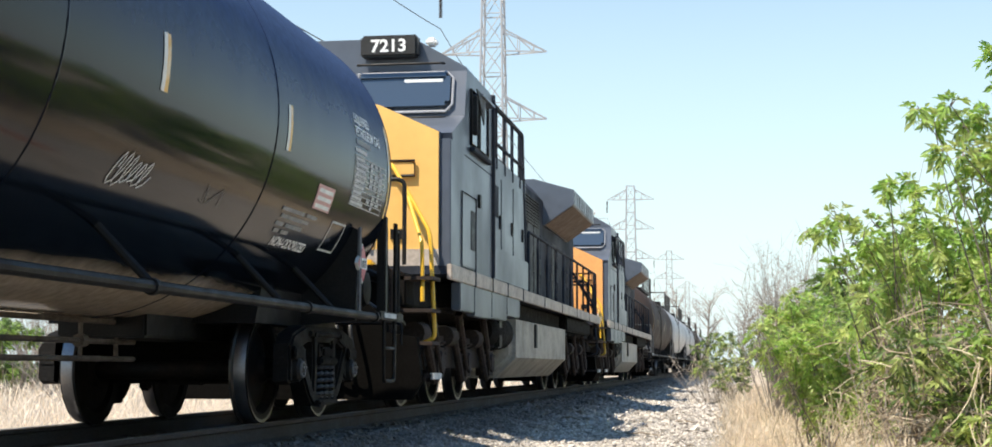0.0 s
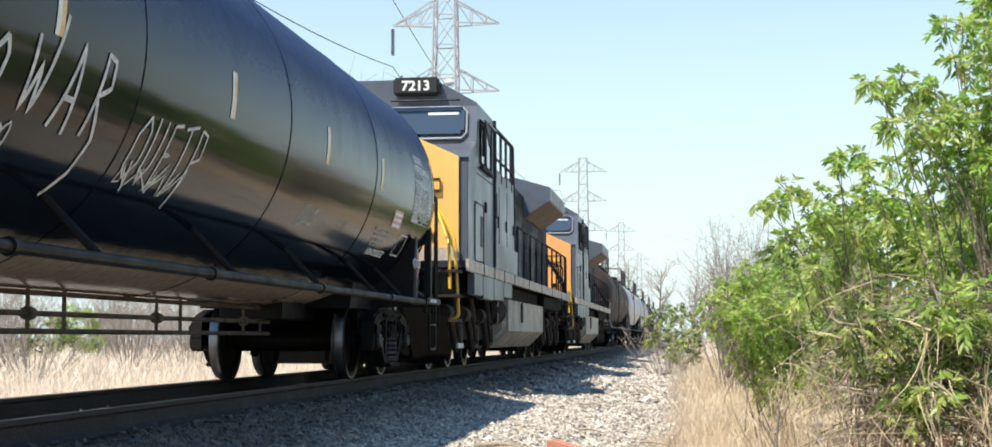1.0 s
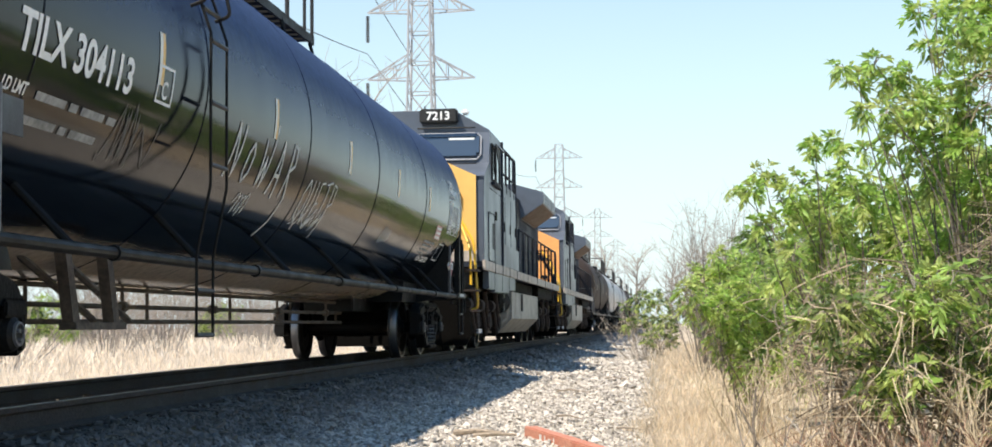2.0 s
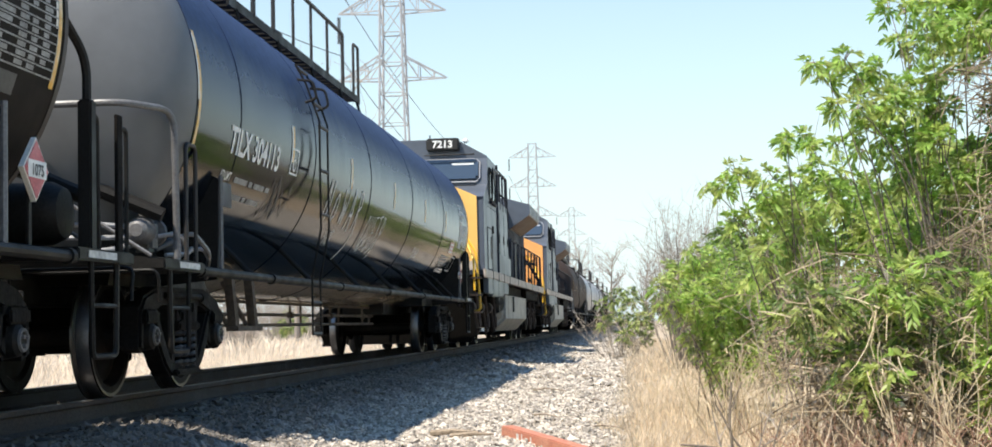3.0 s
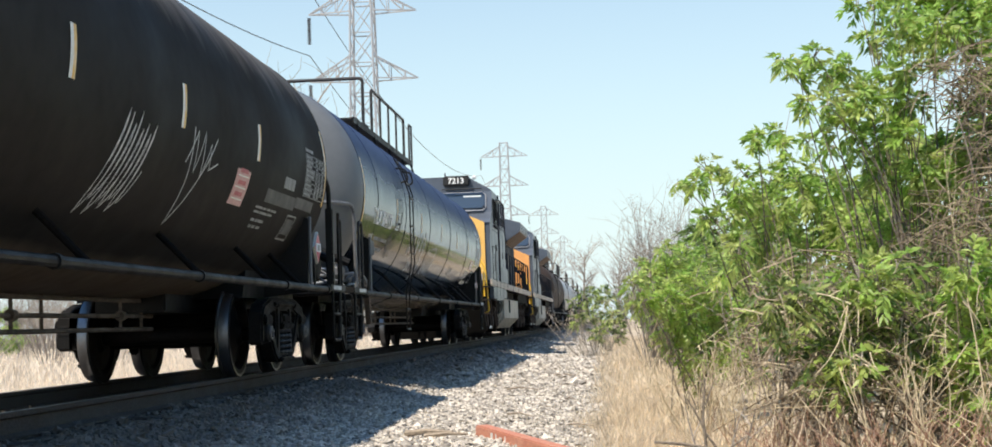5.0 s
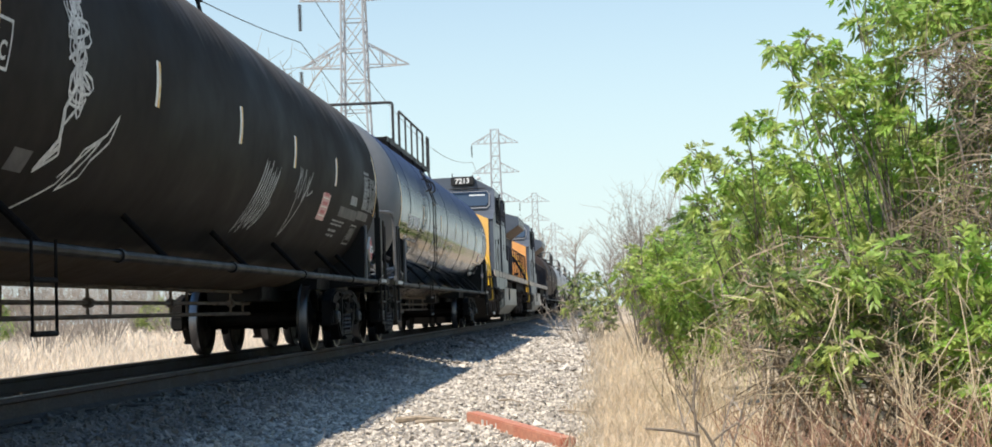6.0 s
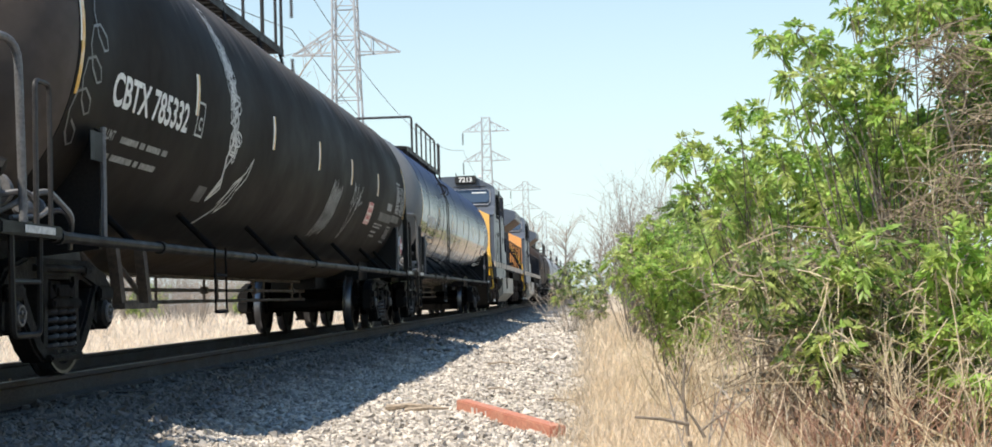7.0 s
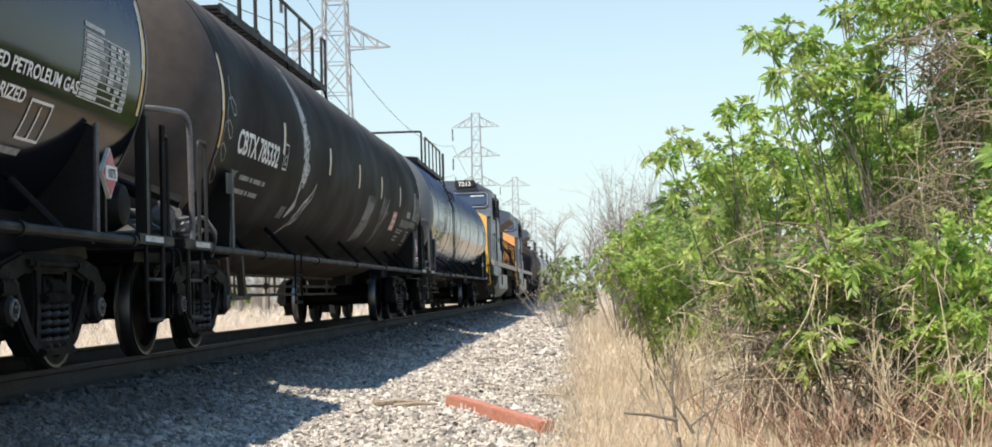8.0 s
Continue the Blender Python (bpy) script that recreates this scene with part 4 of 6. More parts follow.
part("graffiti", scribble(-1.35, -0.92, 1.1, 0.22, 18, 4, 0.016), M_CHALK, car_a)
part("graffiti", loops(-3.45, -1.02, 0.35, 0.28, 4, 9, 0.018), M_CHALK, car_a)
part("graffiti", scribble(-6.6, -0.8, 0.8, 0.4, 14, 5, 0.014), M_GREYPAINT, car_a, "faint grey sprayed scrawl")
part("graffiti", loops(2.9, -0.9, 0.5, 0.28, 6, 12, 0.012), M_CHALK, car_a, "faint small scrawl")
part("graffiti", scribble(4.4, -0.8, 0.5, 0.12, 5, 15, 0.01), M_GREYPAINT, car_a)
part("print_label", patch(B(), 6.8, 7.3, -0.59, -0.38, 0.005), M_PINK, car_a, "faded red and white printed label")
for i in range(3):
    part("print_line", patch(B(), 6.84, 7.26, -0.575 + i * 0.066, -0.54 + i * 0.066, 0.007), M_WHITE, car_a)
lettering("LIQUEFIED", 0.09, 7.85, 0.3, "stencil", M_WHITE, car_a, 0.95)
lettering("PETROLEUM GAS", 0.09, 7.85, 0.18, "stencil", M_WHITE, car_a, 0.95)
bars(car_a, 7.85, 0.1, (0.5,), 0.05)
data_table(car_a, 7.8, 0.0, 1.15, 0.44, 3)
lettering("NON-ODORIZED", 0.085, 6.25, -0.98, "stencil", M_WHITE, car_a, 1.0)
bars(car_a, 6.1, -0.68, (0.6, 0.3), 0.03)
bars(car_a, 6.15, -0.74, (0.75,), 0.03)
bars(car_a, 6.1, -0.81, (0.2, 0.45), 0.035)
bars(car_a, 6.15, -0.87, (0.12, 0.2), 0.035)
part("stencil_box", frame_box(B(), 7.53, -0.92, 0.45, 0.29, 0.02), M_CHALK, car_a)
part("print_label", patch(B(), 8.45, 8.65, -0.98, -0.84, 0.005), M_GREYPAINT, car_a)

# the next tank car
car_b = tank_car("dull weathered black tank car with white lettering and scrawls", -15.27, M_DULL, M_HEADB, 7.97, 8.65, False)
tapes(car_b, (-5.69, -2.57, 0.1, 2.61, 5.18), 8.65)
lettering("CBTX 785332", 0.235, -7.87, -0.42, "reporting_mark", None, car_b, 1.05)
lettering("LD LMT", 0.075, -7.87, -0.67, "stencil", M_STENCIL, car_b, 0.9)
bars(car_b, -7.4, -0.67, (0.42, 0.12, 0.36, 0.14), 0.05)
bars(car_b, -7.8, -0.82, (0.3, 0.5, 0.1, 0.4), 0.05)
part("stencil_box", frame_box(B(), -5.62, -0.42, 0.24, 0.3), M_CHALK, car_b)
lettering("C", 0.11, -5.54, -0.36, "stencil", M_CHALK, car_b)
bm = stroke(B(), [(-4.5, 0.85), (-4.4, 0.6), (-4.5, 0.3), (-4.3, 0.1), (-4.4, -0.1), (-4.15, -0.3)], 0.025)
part("graffiti", bm, M_CHALK, car_b, "tall white sprayed scrawl")
part("graffiti", net(-4.85, 0.85, -4.35, -0.45, 0.5, 9, 21, 0.022), M_CHALK, car_b, "dense white sprayed scrawl down the tank's side")
part("graffiti", net(-4.7, 0.5, -4.4, -0.4, 0.42, 7, 31, 0.02), M_CHALK, car_b)
part("graffiti", stroke(B(), [(-4.3, -0.2), (-4.1, -0.42), (-4.3, -0.62), (-4.15, -0.8), (-4.4, -0.95)], 0.03), M_CHALK, car_b)
part("graffiti", patch(B(), -4.85, -4.55, -0.98, -0.82, 0.005), M_GREYPAINT, car_b)
part("graffiti", stroke(B(), [(-4.2, -0.25), (-4.35, -0.5), (-4.25, -0.7), (-4.4, -0.92), (-4.2, -0.75)], 0.05), M_CHALK, car_b)
part("graffiti", stroke(B(), [(-4.3, -1.25), (-3.9, -1.0), (-3.75, -0.72), (-3.45, -0.58), (-3.3, -0.42), (-3.35, -0.62), (-3.55, -0.78), (-3.6, -0.92), (-3.85, -1.05), (-3.7, -0.85), (-3.5, -0.62), (-3.65, -0.7), (-3.95, -0.95)], 0.024), M_CHALK, car_b)
part("graffiti", loops(1.1, -1.15, 0.75, 0.95, 8, 24, 0.016, 0.2), M_CHALK, car_b, "dense grey-white scratched scrawl")
part("graffiti", stroke(B(), [(3.0, -0.2), (3.08, -0.6), (3.12, -1.05), (3.4, -0.62), (3.72, -0.22)], 0.018), M_CHALK, car_b, "thin white sprayed tag")
part("graffiti", stroke(B(), [(2.92, -0.5), (3.12, -0.22), (3.2, -0.56), (3.34, -0.2), (3.42, -0.58), (3.56, -0.28), (3.62, -0.5), (3.86, -0.42)], 0.016), M_CHALK, car_b)
part("graffiti", stroke(B(), [(-8.5 + 0.16 * math.sin(0.9 * k) + 0.012 * k, -0.75 + 0.033 * k + 0.14 * math.cos(0.9 * k + 0.4)) for k in range(28)], 0.02), M_GREYSTEEL, car_b, "looping grey sprayed scrawl")
part("print_label", patch(B(), 4.55, 5.05, -0.72, -0.38, 0.005), M_PINK, car_b, "faded red and white printed label")
for i in range(3):
    part("print_line", patch(B(), 4.6, 5.0, -0.665 + i * 0.11, -0.65 + i * 0.11, 0.007), M_STRIPEW, car_b)
    part("print_line", patch(B(), 4.66, 4.94, -0.63 + i * 0.11, -0.59 + i * 0.11, 0.007), M_RED, car_b)
part("overpainting", patch(B(), 5.85, 7.2, -0.6, -0.46, 0.005), M_GREYPAINT, car_b, "grey overpainted patch")
part("overpainting", patch(B(), 7.2, 8.1, -0.56, -0.44, 0.006), M_GREYPAINT, car_b)
part("print_label", patch(B(), 6.5, 7.0, -0.4, -0.28, 0.006), M_STENCIL, car_b, "pale paper label")
data_table(car_b, 7.45, 0.06, 1.1, 0.46, 7)
bars(car_b, 5.62, -0.68, (0.3, 0.1, 0.16, 0.24), 0.024, 0.03)
bars(car_b, 5.62, -0.73, (0.22, 0.3, 0.2), 0.024, 0.03)
bars(car_b, 5.66, -0.82, (0.14, 0.34), 0.032, 0.03)
bars(car_b, 5.7, -0.89, (0.1, 0.12, 0.16), 0.032, 0.04)
part("stencil_box", frame_box(B(), 7.07, -0.95, 0.43, 0.3, 0.02), M_STENCIL, car_b)
part("stencil_fill", patch(B(), 7.12, 7.45, -0.88, -0.7, 0.005), M_GREYPAINT, car_b)

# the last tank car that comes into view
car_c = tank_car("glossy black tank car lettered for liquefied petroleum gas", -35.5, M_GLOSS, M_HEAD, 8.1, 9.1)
tapes(car_c, (-5.75, -2.6, 0.55, 3.2, 5.6), 9.1)
lettering("LIQUEFIED PETROLEUM GAS", 0.09, 7.66, -0.46, "stencil", M_WHITE, car_c, 1.25, "RIGHT")
lettering("NON-ODORIZED", 0.09, 6.82, -0.63, "stencil", M_WHITE, car_c, 1.25, "RIGHT")
data_table(car_c, 7.65, -0.02, 1.0, 0.45, 11)
bm = frame_box(B(), 6.93, -0.86, 0.4, 0.28, 0.02)
patch(bm, 7.12, 7.14, -0.84, -0.62, 0.006)
part("stencil_box", bm, M_WHITE, car_c)
bars(car_c, 6.8, -0.97, (0.35,), 0.05)


# ---- locomotives ----
def loco_bogie(loco, y):
    bm = B()
    for s in (-1, 1):
        prism(bm, [(-2.5, 0.62), (-2.3, 0.86), (2.3, 0.86), (2.5, 0.62), (2.4, 0.46), (-2.4, 0.46)], s * 1.12 - 0.08, s * 1.12 + 0.08, "x")
    box(bm, (0, 0, 0.7), (2.1, 0.5, 0.3))
    b = part("bogie", bm, M_LOCOBOGIE, loco, "brown grimy three-axle bogie", at=(0, y, 0))
    for k in (-1.9, 0, 1.9):
        wheelset(b, k, 0.53)
        for s in (-1, 1):
            c = box(B(), (s * 1.2, k, 0.53), (0.2, 0.44, 0.46), None, 0.05)
            lathe(c, [(0, s * 1.34), (0.13, s * 1.33), (0.15, s * 1.28), (0.15, s * 1.1), (0, s * 1.1)], 16, "x", (0, k, 0.53))
            part("axle_box", c, M_LOCOBOGIE, b)
            for q in (-0.36, 0.36):
                pts = [(s * 1.22 + 0.06 * math.cos(a), k + q + 0.06 * math.sin(a), 0.42 + 0.36 * a / (2 * math.pi * 5)) for a in [i * math.pi / 4 for i in range(41)]]
                part("coil_spring", tube(B(), pts, 0.016, 5), M_LOCOBOGIE, b)
    for k in (-2.75, -0.95, 0.95):
        for s in (-1, 1):
            cyl = tube(B(), [(s * 1.2, k - 0.28, 0.86), (s * 1.2, k + 0.12, 0.86)], 0.13, 14)
            tube(cyl, [(s * 1.26, k + 0.1, 0.84), (s * 1.28, k + 0.55, 0.3)], 0.05, 8)
            part("brake_cylinder", cyl, M_LOCOBOGIE, b, "brake cylinder with a slanting lever")
            part("damper", tube(tube(B(), [(s * 1.3, k + 0.2, 1.15), (s * 1.3, k + 0.55, 0.75)], 0.05, 8), [(s * 1.3, k + 0.5, 0.8), (s * 1.3, k + 0.8, 0.45)], 0.03, 8), M_LOCOBOGIE, b)
    return b


def locomotive(centre, label, hood, nose_paint, number=True):
    e = thing("locomotive", label, "locomotive", (TRACK_X, centre, 0), "locomotives of the train")
    # frame, walkway edge and pilot
    part("frame", span(B(), (-1.2, -10.4, 1.15), (1.2, 10.4, 1.52), 0.02), M_BOGIE, e)
    for s in (-1, 1):
        part("walkway_edge", span(B(), (min(s * 1.47, s * 1.53), -9.4, 1.5), (max(s * 1.47, s * 1.53), 10.3, 1.68), 0.008), M_CREAM, e, "grimy cream walkway edge")
        part("air_duct", span(B(), (min(s * 1.0, s * 1.4), -8.6, 1.2), (max(s * 1.0, s * 1.4), -4.2, 1.5), 0.03), M_BOGIE, e)
        # side skirt that hangs below the stripe, in panels
        for y0, y1, z in ((-8.75, -7.75, 1.16), (-7.71, -6.35, 1.12), (-6.31, -4.95, 1.14), (-4.91, -3.6, 1.22)):
            part("side_skirt", span(B(), (min(s * 1.4, s * 1.515), y0, z), (max(s * 1.4, s * 1.515), y1, 1.498), 0.012), hood, e, "grey hanging side skirt panel")
        for y in (-7.73, -6.33, -4.93, -3.3, -0.6, 2.1, 4.8, 7.5):
            part("stripe_gap", span(B(), (s * 1.53 - 0.006, y - 0.035, 1.49), (s * 1.53 + 0.006, y + 0.035, 1.69)), M_NAVY, e)
        part("air_duct", span(B(), (min(s * 1.0, s * 1.36), 4.4, 1.2), (max(s * 1.0, s * 1.36), 9.4, 1.5), 0.03), M_BOGIE, e)
    part("walkway", span(B(), (-1.47, -9.4, 1.56), (1.47, 10.3, 1.66)), M_NAVY, e)
    for k in (-1, 1):
        y = k * 10.45
        pl = B()
        prism(pl, [(-1.3, 0.12), (1.3, 0.12), (1.42, 0.32), (1.36, 0.8), (1.02, 0.86), (1.02, 1.6), (-1.02, 1.6), (-1.02, 0.86), (-1.36, 0.8), (-1.42, 0.32)], min(y, y + k * 0.12), max(y, y + k * 0.12), "y")
        box(pl, (0, y + k * 0.1, 1.5), (2.0, 0.3, 0.16), None, 0.03)
        box(pl, (0, y + k * 0.16, 0.84), (0.7, 0.2, 0.5), None, 0.05)
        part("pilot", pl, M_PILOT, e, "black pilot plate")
        part("coupler", box(box(B(), (0, k * 10.75, 0.84), (0.28, 0.6, 0.28), None, 0.05), (0.05, k * 11.0, 0.84), (0.36, 0.26, 0.3), None, 0.06), M_BOGIE, e, "knuckle coupler")
        for s in (-1, 1):
            st = B()
            for i in range(4):
                span(st, (min(s * 1.05, s * 1.5), min(k * 9.95, k * 10.4), 0.36 + 0.36 * i), (max(s * 1.05, s * 1.5), max(k * 9.95, k * 10.4), 0.4 + 0.36 * i))
            span(st, (min(s * 1.0, s * 1.05), min(k * 9.9, k * 10.45), 0.3), (max(s * 1.0, s * 1.05), max(k * 9.9, k * 10.45), 1.56))
            part("corner_steps", st, M_LOCOBOGIE, e, "rust brown corner step well")
            part("step_edge", span(B(), (s * 1.5 - 0.02, min(k * 9.95, k * 10.4), 0.34), (s * 1.5 + 0.02, max(k * 9.95, k * 10.4), 0.41)), M_CHALK, e)
            part("handrail", tube(B(), bend([(s * 0.75, k * 9.35, 2.86), (s * 0.85, k * 9.6, 2.84), (s * 1.38, k * 9.95, 2.0), (s * 1.47, k * 10.1, 0.8), (s * 1.35, k * 10.1, 0.75)], 0.12), 0.026, 8), M_YELLOW if k < 0 else M_NAVY, e, "bent corner handrail")
            part("handrail", tube(B(), bend([(s * 0.95, k * 9.35, 2.6), (s * 1.05, k * 9.7, 2.5), (s * 1.36, k * 10.3, 1.85), (s * 1.38, k * 10.36, 1.2)], 0.12), 0.024, 8), M_YELLOW if k < 0 else M_NAVY, e)
            part("handrail", tube(B(), bend([(s * 1.2, k * 10.5, 1.6), (s * 1.2, k * 10.5, 2.55), (s * 0.4, k * 10.5, 2.55), (s * 0.4, k * 10.5, 1.6)], 0.1), 0.025, 8), M_STEEL, e)
        hoses = B()
        for q in (-0.5, -0.35, 0.35, 0.5, 0.65):
            tube(hoses, bend([(q, k * 10.58, 1.1), (q, k * 10.75, 0.9), (q * 1.1, k * 10.75, 0.55), (q * 0.9, k * 10.65, 0.42)], 0.1), 0.022, 6)
        part("air_hoses", hoses, M_BLACK, e, "black rubber air hoses")
    # nose
    nose = B()
    prism(nose, [(-1.36, 1.6), (1.36, 1.6), (1.36, 3.26), (0.62, 3.6), (-0.62, 3.6), (-1.36, 3.26)], -9.3, -8.3, "y")
    nose_part = part("nose", nose, hood, e, "short nose hood")
    face = B()
    prism(face, [(-1.35, 1.62), (1.35, 1.62), (1.35, 3.26), (0.61, 3.6), (-0.61, 3.6), (-1.35, 3.26)], -9.325, -9.3, "y")
    part("nose_face", face, nose_paint, nose_part, "orange-yellow nose front")
    door = span(B(), (-0.35, -9.35, 1.75), (0.25, -9.325, 3.3), 0.01)
    part("nose_door", door, nose_paint, nose_part)
    lamp = span(B(), (0.6, -9.36, 2.74), (1.08, -9.325, 2.9), 0.012)
    part("headlight_panel", lamp, nose_paint, nose_part)
    part("panel_frame", tube(B(), [(0.62, -9.365, 2.73), (1.07, -9.365, 2.73), (1.07, -9.365, 2.91), (0.62, -9.365, 2.91)], 0.016, 5, True), M_STEEL, nose_part)
    part("nose_band", span(B(), (-1.36, -9.345, 1.62), (1.36, -9.326, 1.86)), M_CREAM, nose_part, "pale band under the nose")
    part("corner_lamp", box(B(), (0.75, -10.3, 1.5), (0.14, 0.12, 0.34), None, 0.03), M_YELLOW, e, "small yellow box on the front platform")
    part("latch", span(B(), (0.78, -9.35, 1.98), (0.95, -9.33, 2.1)), M_STEEL, nose_part)
    part("grab_bar", tube(B(), bend([(0.5, -9.33, 1.9), (0.5, -9.42, 1.95), (0.5, -9.42, 2.5), (0.5, -9.33, 2.55)], 0.04), 0.014, 6), M_STEEL, nose_part)
    # cab
    cab = B()
    prism(cab, [(-9.2, 3.26), (-8.35, 3.6), (-8.2, 4.2), (-8.0, 4.22), (-6.2, 4.22), (-6.2, 1.66), (-8.35, 1.66)], -1.49, 1.49, "x")
    roof = [(-1.49, 4.15), (1.49, 4.15), (1.46, 4.27), (0.78, 4.66), (-0.78, 4.66), (-1.46, 4.27)]
    prism(cab, roof, -8.1, -6.2, "y")
    cabp = part("cab", cab, hood, e, "wide grey driver's cab")
    part("cab_corner_post", span(B(), (1.36, -9.28, 1.66), (1.492, -8.36, 3.18), 0.01), hood, cabp)
    for s in (-1, 1):
        ws = span(B(), (min(s * 0.08, s * 1.3), -8.225, 3.69), (max(s * 0.08, s * 1.3), -8.195, 4.15), 0.06)
        bmesh.ops.transform(ws, matrix=Matrix.Translation((0, -8.2, 3.8)) @ Matrix.Rotation(radians(-14), 4, "X") @ Matrix.Translation((0, 8.2, -3.8)) @ Matrix.Translation((0, -0.11, 0)), verts=ws.verts)
        part("windscreen", ws, M_GLASS, cabp, "dark reflecting windscreen")
        fr = tube(B(), [(s * x, -8.335 + (z - 3.8) * 0.25, z) for x, z in ((0.1, 3.66), (1.25, 3.66), (1.33, 3.75), (1.33, 4.1), (1.25, 4.18), (0.1, 4.18))], 0.018, 6, True)
        part("window_gasket", fr, M_VALVE, cabp, "pale window surround")
        part("wiper", tube(tube(B(), [(s * 0.7, -8.36, 3.6), (s * 0.35, -8.3, 3.85)], 0.012, 5), [(s * 0.15, -8.3, 3.82), (s * 0.75, -8.32, 3.72)], 0.014, 5), M_BLACK, cabp)
        part("visor_bar", tube(B(), bend([(s * 0.1, -8.2, 4.3), (s * 0.1, -8.34, 4.28), (s * 1.2, -8.34, 4.28), (s * 1.2, -8.2, 4.3)], 0.05), 0.016, 6), M_STEEL, cabp)
        part("sill_bar", tube(B(), bend([(s * 0.4, -8.3, 3.6), (s * 0.4, -8.42, 3.58), (s * 1.25, -8.42, 3.58), (s * 1.25, -8.3, 3.6)], 0.05), 0.014, 6), M_STEEL, cabp)
        if s < 0:
            continue
        nb = part("number_board", box(B(), (s * 0.5, -8.2, 4.53), (0.74, 0.2, 0.28), None, 0.03), M_BLACK, cabp, "black number board with white figures")
        if number:
            fm = Matrix.Translation((s * 0.5, -8.305, 4.455)) @ Matrix(((1, 0, 0, 0), (0, 0, 1, 0), (0, 1, 0, 0), (0, 0, 0, 1)))
            lettering("7213", 0.16, 0, 0, "figure_row", M_WHITE, nb, 1.05, "CENTER", fm)
        else:
            q = B()
            for i in range(4):
                span(q, (s * 0.5 - 0.25 + i * 0.13, -8.31, 4.455), (s * 0.5 - 0.16 + i * 0.13, -8.303, 4.53))
            part("figure_row", q, M_WHITE, nb)
    for s in (-1, 1):
        for y0, y1 in ((-7.95, -7.4), (-7.32, -6.65)):
            w = part("side_window", span(B(), (s * 1.492 - 0.012, y0, 3.32), (s * 1.492 + 0.012, y1, 3.98), 0.01), M_GLASS, cabp, "dark cab side window")
            part("window_frame", tube(B(), [(s * 1.5, y0, 3.3), (s * 1.5, y1, 3.3), (s * 1.5, y1, 4.0), (s * 1.5, y0, 4.0)], 0.025, 6, True), M_STEEL, w)
        part("sun_shade", span(B(), (min(s * 1.5, s * 1.62), -7.7, 3.96), (max(s * 1.5, s * 1.62), -6.7, 3.99)), M_GREY, cabp)
        part("mirror", span(B(), (min(s * 1.54, s * 1.6), -8.05, 3.4), (max(s * 1.54, s * 1.6), -7.98, 3.9), 0.01), M_STEEL, cabp)
        part("side_door", span(B(), (min(s * 1.49, s * 1.503), -8.55, 1.72), (max(s * 1.49, s * 1.503), -7.6, 2.6), 0.006), hood, cabp, "low side access door")
        part("door_louvre", span(B(), (min(s * 1.5, s * 1.51), -7.95, 1.95), (max(s * 1.5, s * 1.51), -7.65, 2.45)), M_BLACK, cabp)
        part("marker", span(B(), (min(s * 1.49, s * 1.52), -7.35, 2.55), (max(s * 1.49, s * 1.52), -7.22, 2.72)), M_STEEL, cabp)
    for s in (-1, 1):
        part("rear_post", tube(B(), [(s * 1.5, -6.16, 1.7), (s * 1.5, -6.16, 4.24)], 0.035, 8), M_NAVY, cabp, "dark upright at the cab's rear corner")
        part("panel_seam", span(B(), (s * 1.491 - 0.003, -8.33, 3.1), (s * 1.491 + 0.003, -6.22, 3.115)), M_NAVY, cabp)
        part("door_seam", tube(B(), [(s * 1.503, -8.58, 1.7), (s * 1.503, -8.58, 2.63), (s * 1.503, -7.57, 2.63), (s * 1.503, -7.57, 1.7)], 0.009, 4, True), M_NAVY, cabp)
        part("window_ledge", span(B(), (min(s * 1.49, s * 1.56), -8.0, 3.2), (max(s * 1.49, s * 1.56), -6.6, 3.26), 0.01), M_NAVY, cabp)
        part("window_shade", prism(B(), [(-7.98, 4.0), (-7.3, 4.0), (-7.42, 3.62)], s * 1.58 - 0.01, s * 1.58 + 0.01, "x"), M_BLACK, cabp, "black hinged window shade")
    part("sun_visor", box(B(), (0.95, -8.27, 4.07), (0.5, 0.012, 0.05), None, 0.004), M_WHITE, cabp, "pale strip on the windscreen")
    part("roof_lamp", box(B(), (0.98, -7.9, 4.64), (0.14, 0.2, 0.1), None, 0.03), M_WHITE, cabp, "small white roof lamp")
    part("roof_antenna", tube(span(B(), (-0.3, -7.6, 4.65), (0.3, -7.2, 4.71)), [(0.1, -7.4, 4.6), (0.1, -7.4, 4.85)], 0.02, 6), M_GREY, cabp)
    part("horn", lathe(B(), [(0, -0.3), (0.03, -0.3), (0.05, 0.1), (0.12, 0.25), (0, 0.25)], 12, "y", (-0.9, -7.5, 4.45)), M_STEEL, cabp)
    # equipment cabinet behind the cab and its roof-level railing
    cb = span(B(), (-1.43, -6.2, 1.66), (1.43, -2.3, 3.5), 0.04)
    cbp = part("equipment_cabinet", cb, hood, e, "grey equipment cabinet with doors")
    for s in (-1, 1):
        for i, (y0, y1) in enumerate(((-6.1, -5.1), (-5.0, -3.9), (-3.8, -2.75))):
            part("cabinet_door", span(B(), (min(s * 1.43, s * 1.447), y0, 1.8), (max(s * 1.43, s * 1.447), y1, 3.2), 0.005), hood, cbp)
            part("latch", span(B(), (min(s * 1.447, s * 1.47), y1 - 0.16, 2.45), (max(s * 1.447, s * 1.47), y1 - 0.1, 2.65)), M_STEEL, cbp)
        part("lower_locker", span(B(), (min(s * 1.43, s * 1.485), -6.1, 1.69), (max(s * 1.43, s * 1.485), -2.4, 2.16), 0.012), hood, cbp, "grey low locker along the walkway")
        part("door_vent", span(B(), (min(s * 1.447, s * 1.455), -5.85, 2.6), (max(s * 1.447, s * 1.455), -5.35, 3.05)), M_NAVY, cbp)
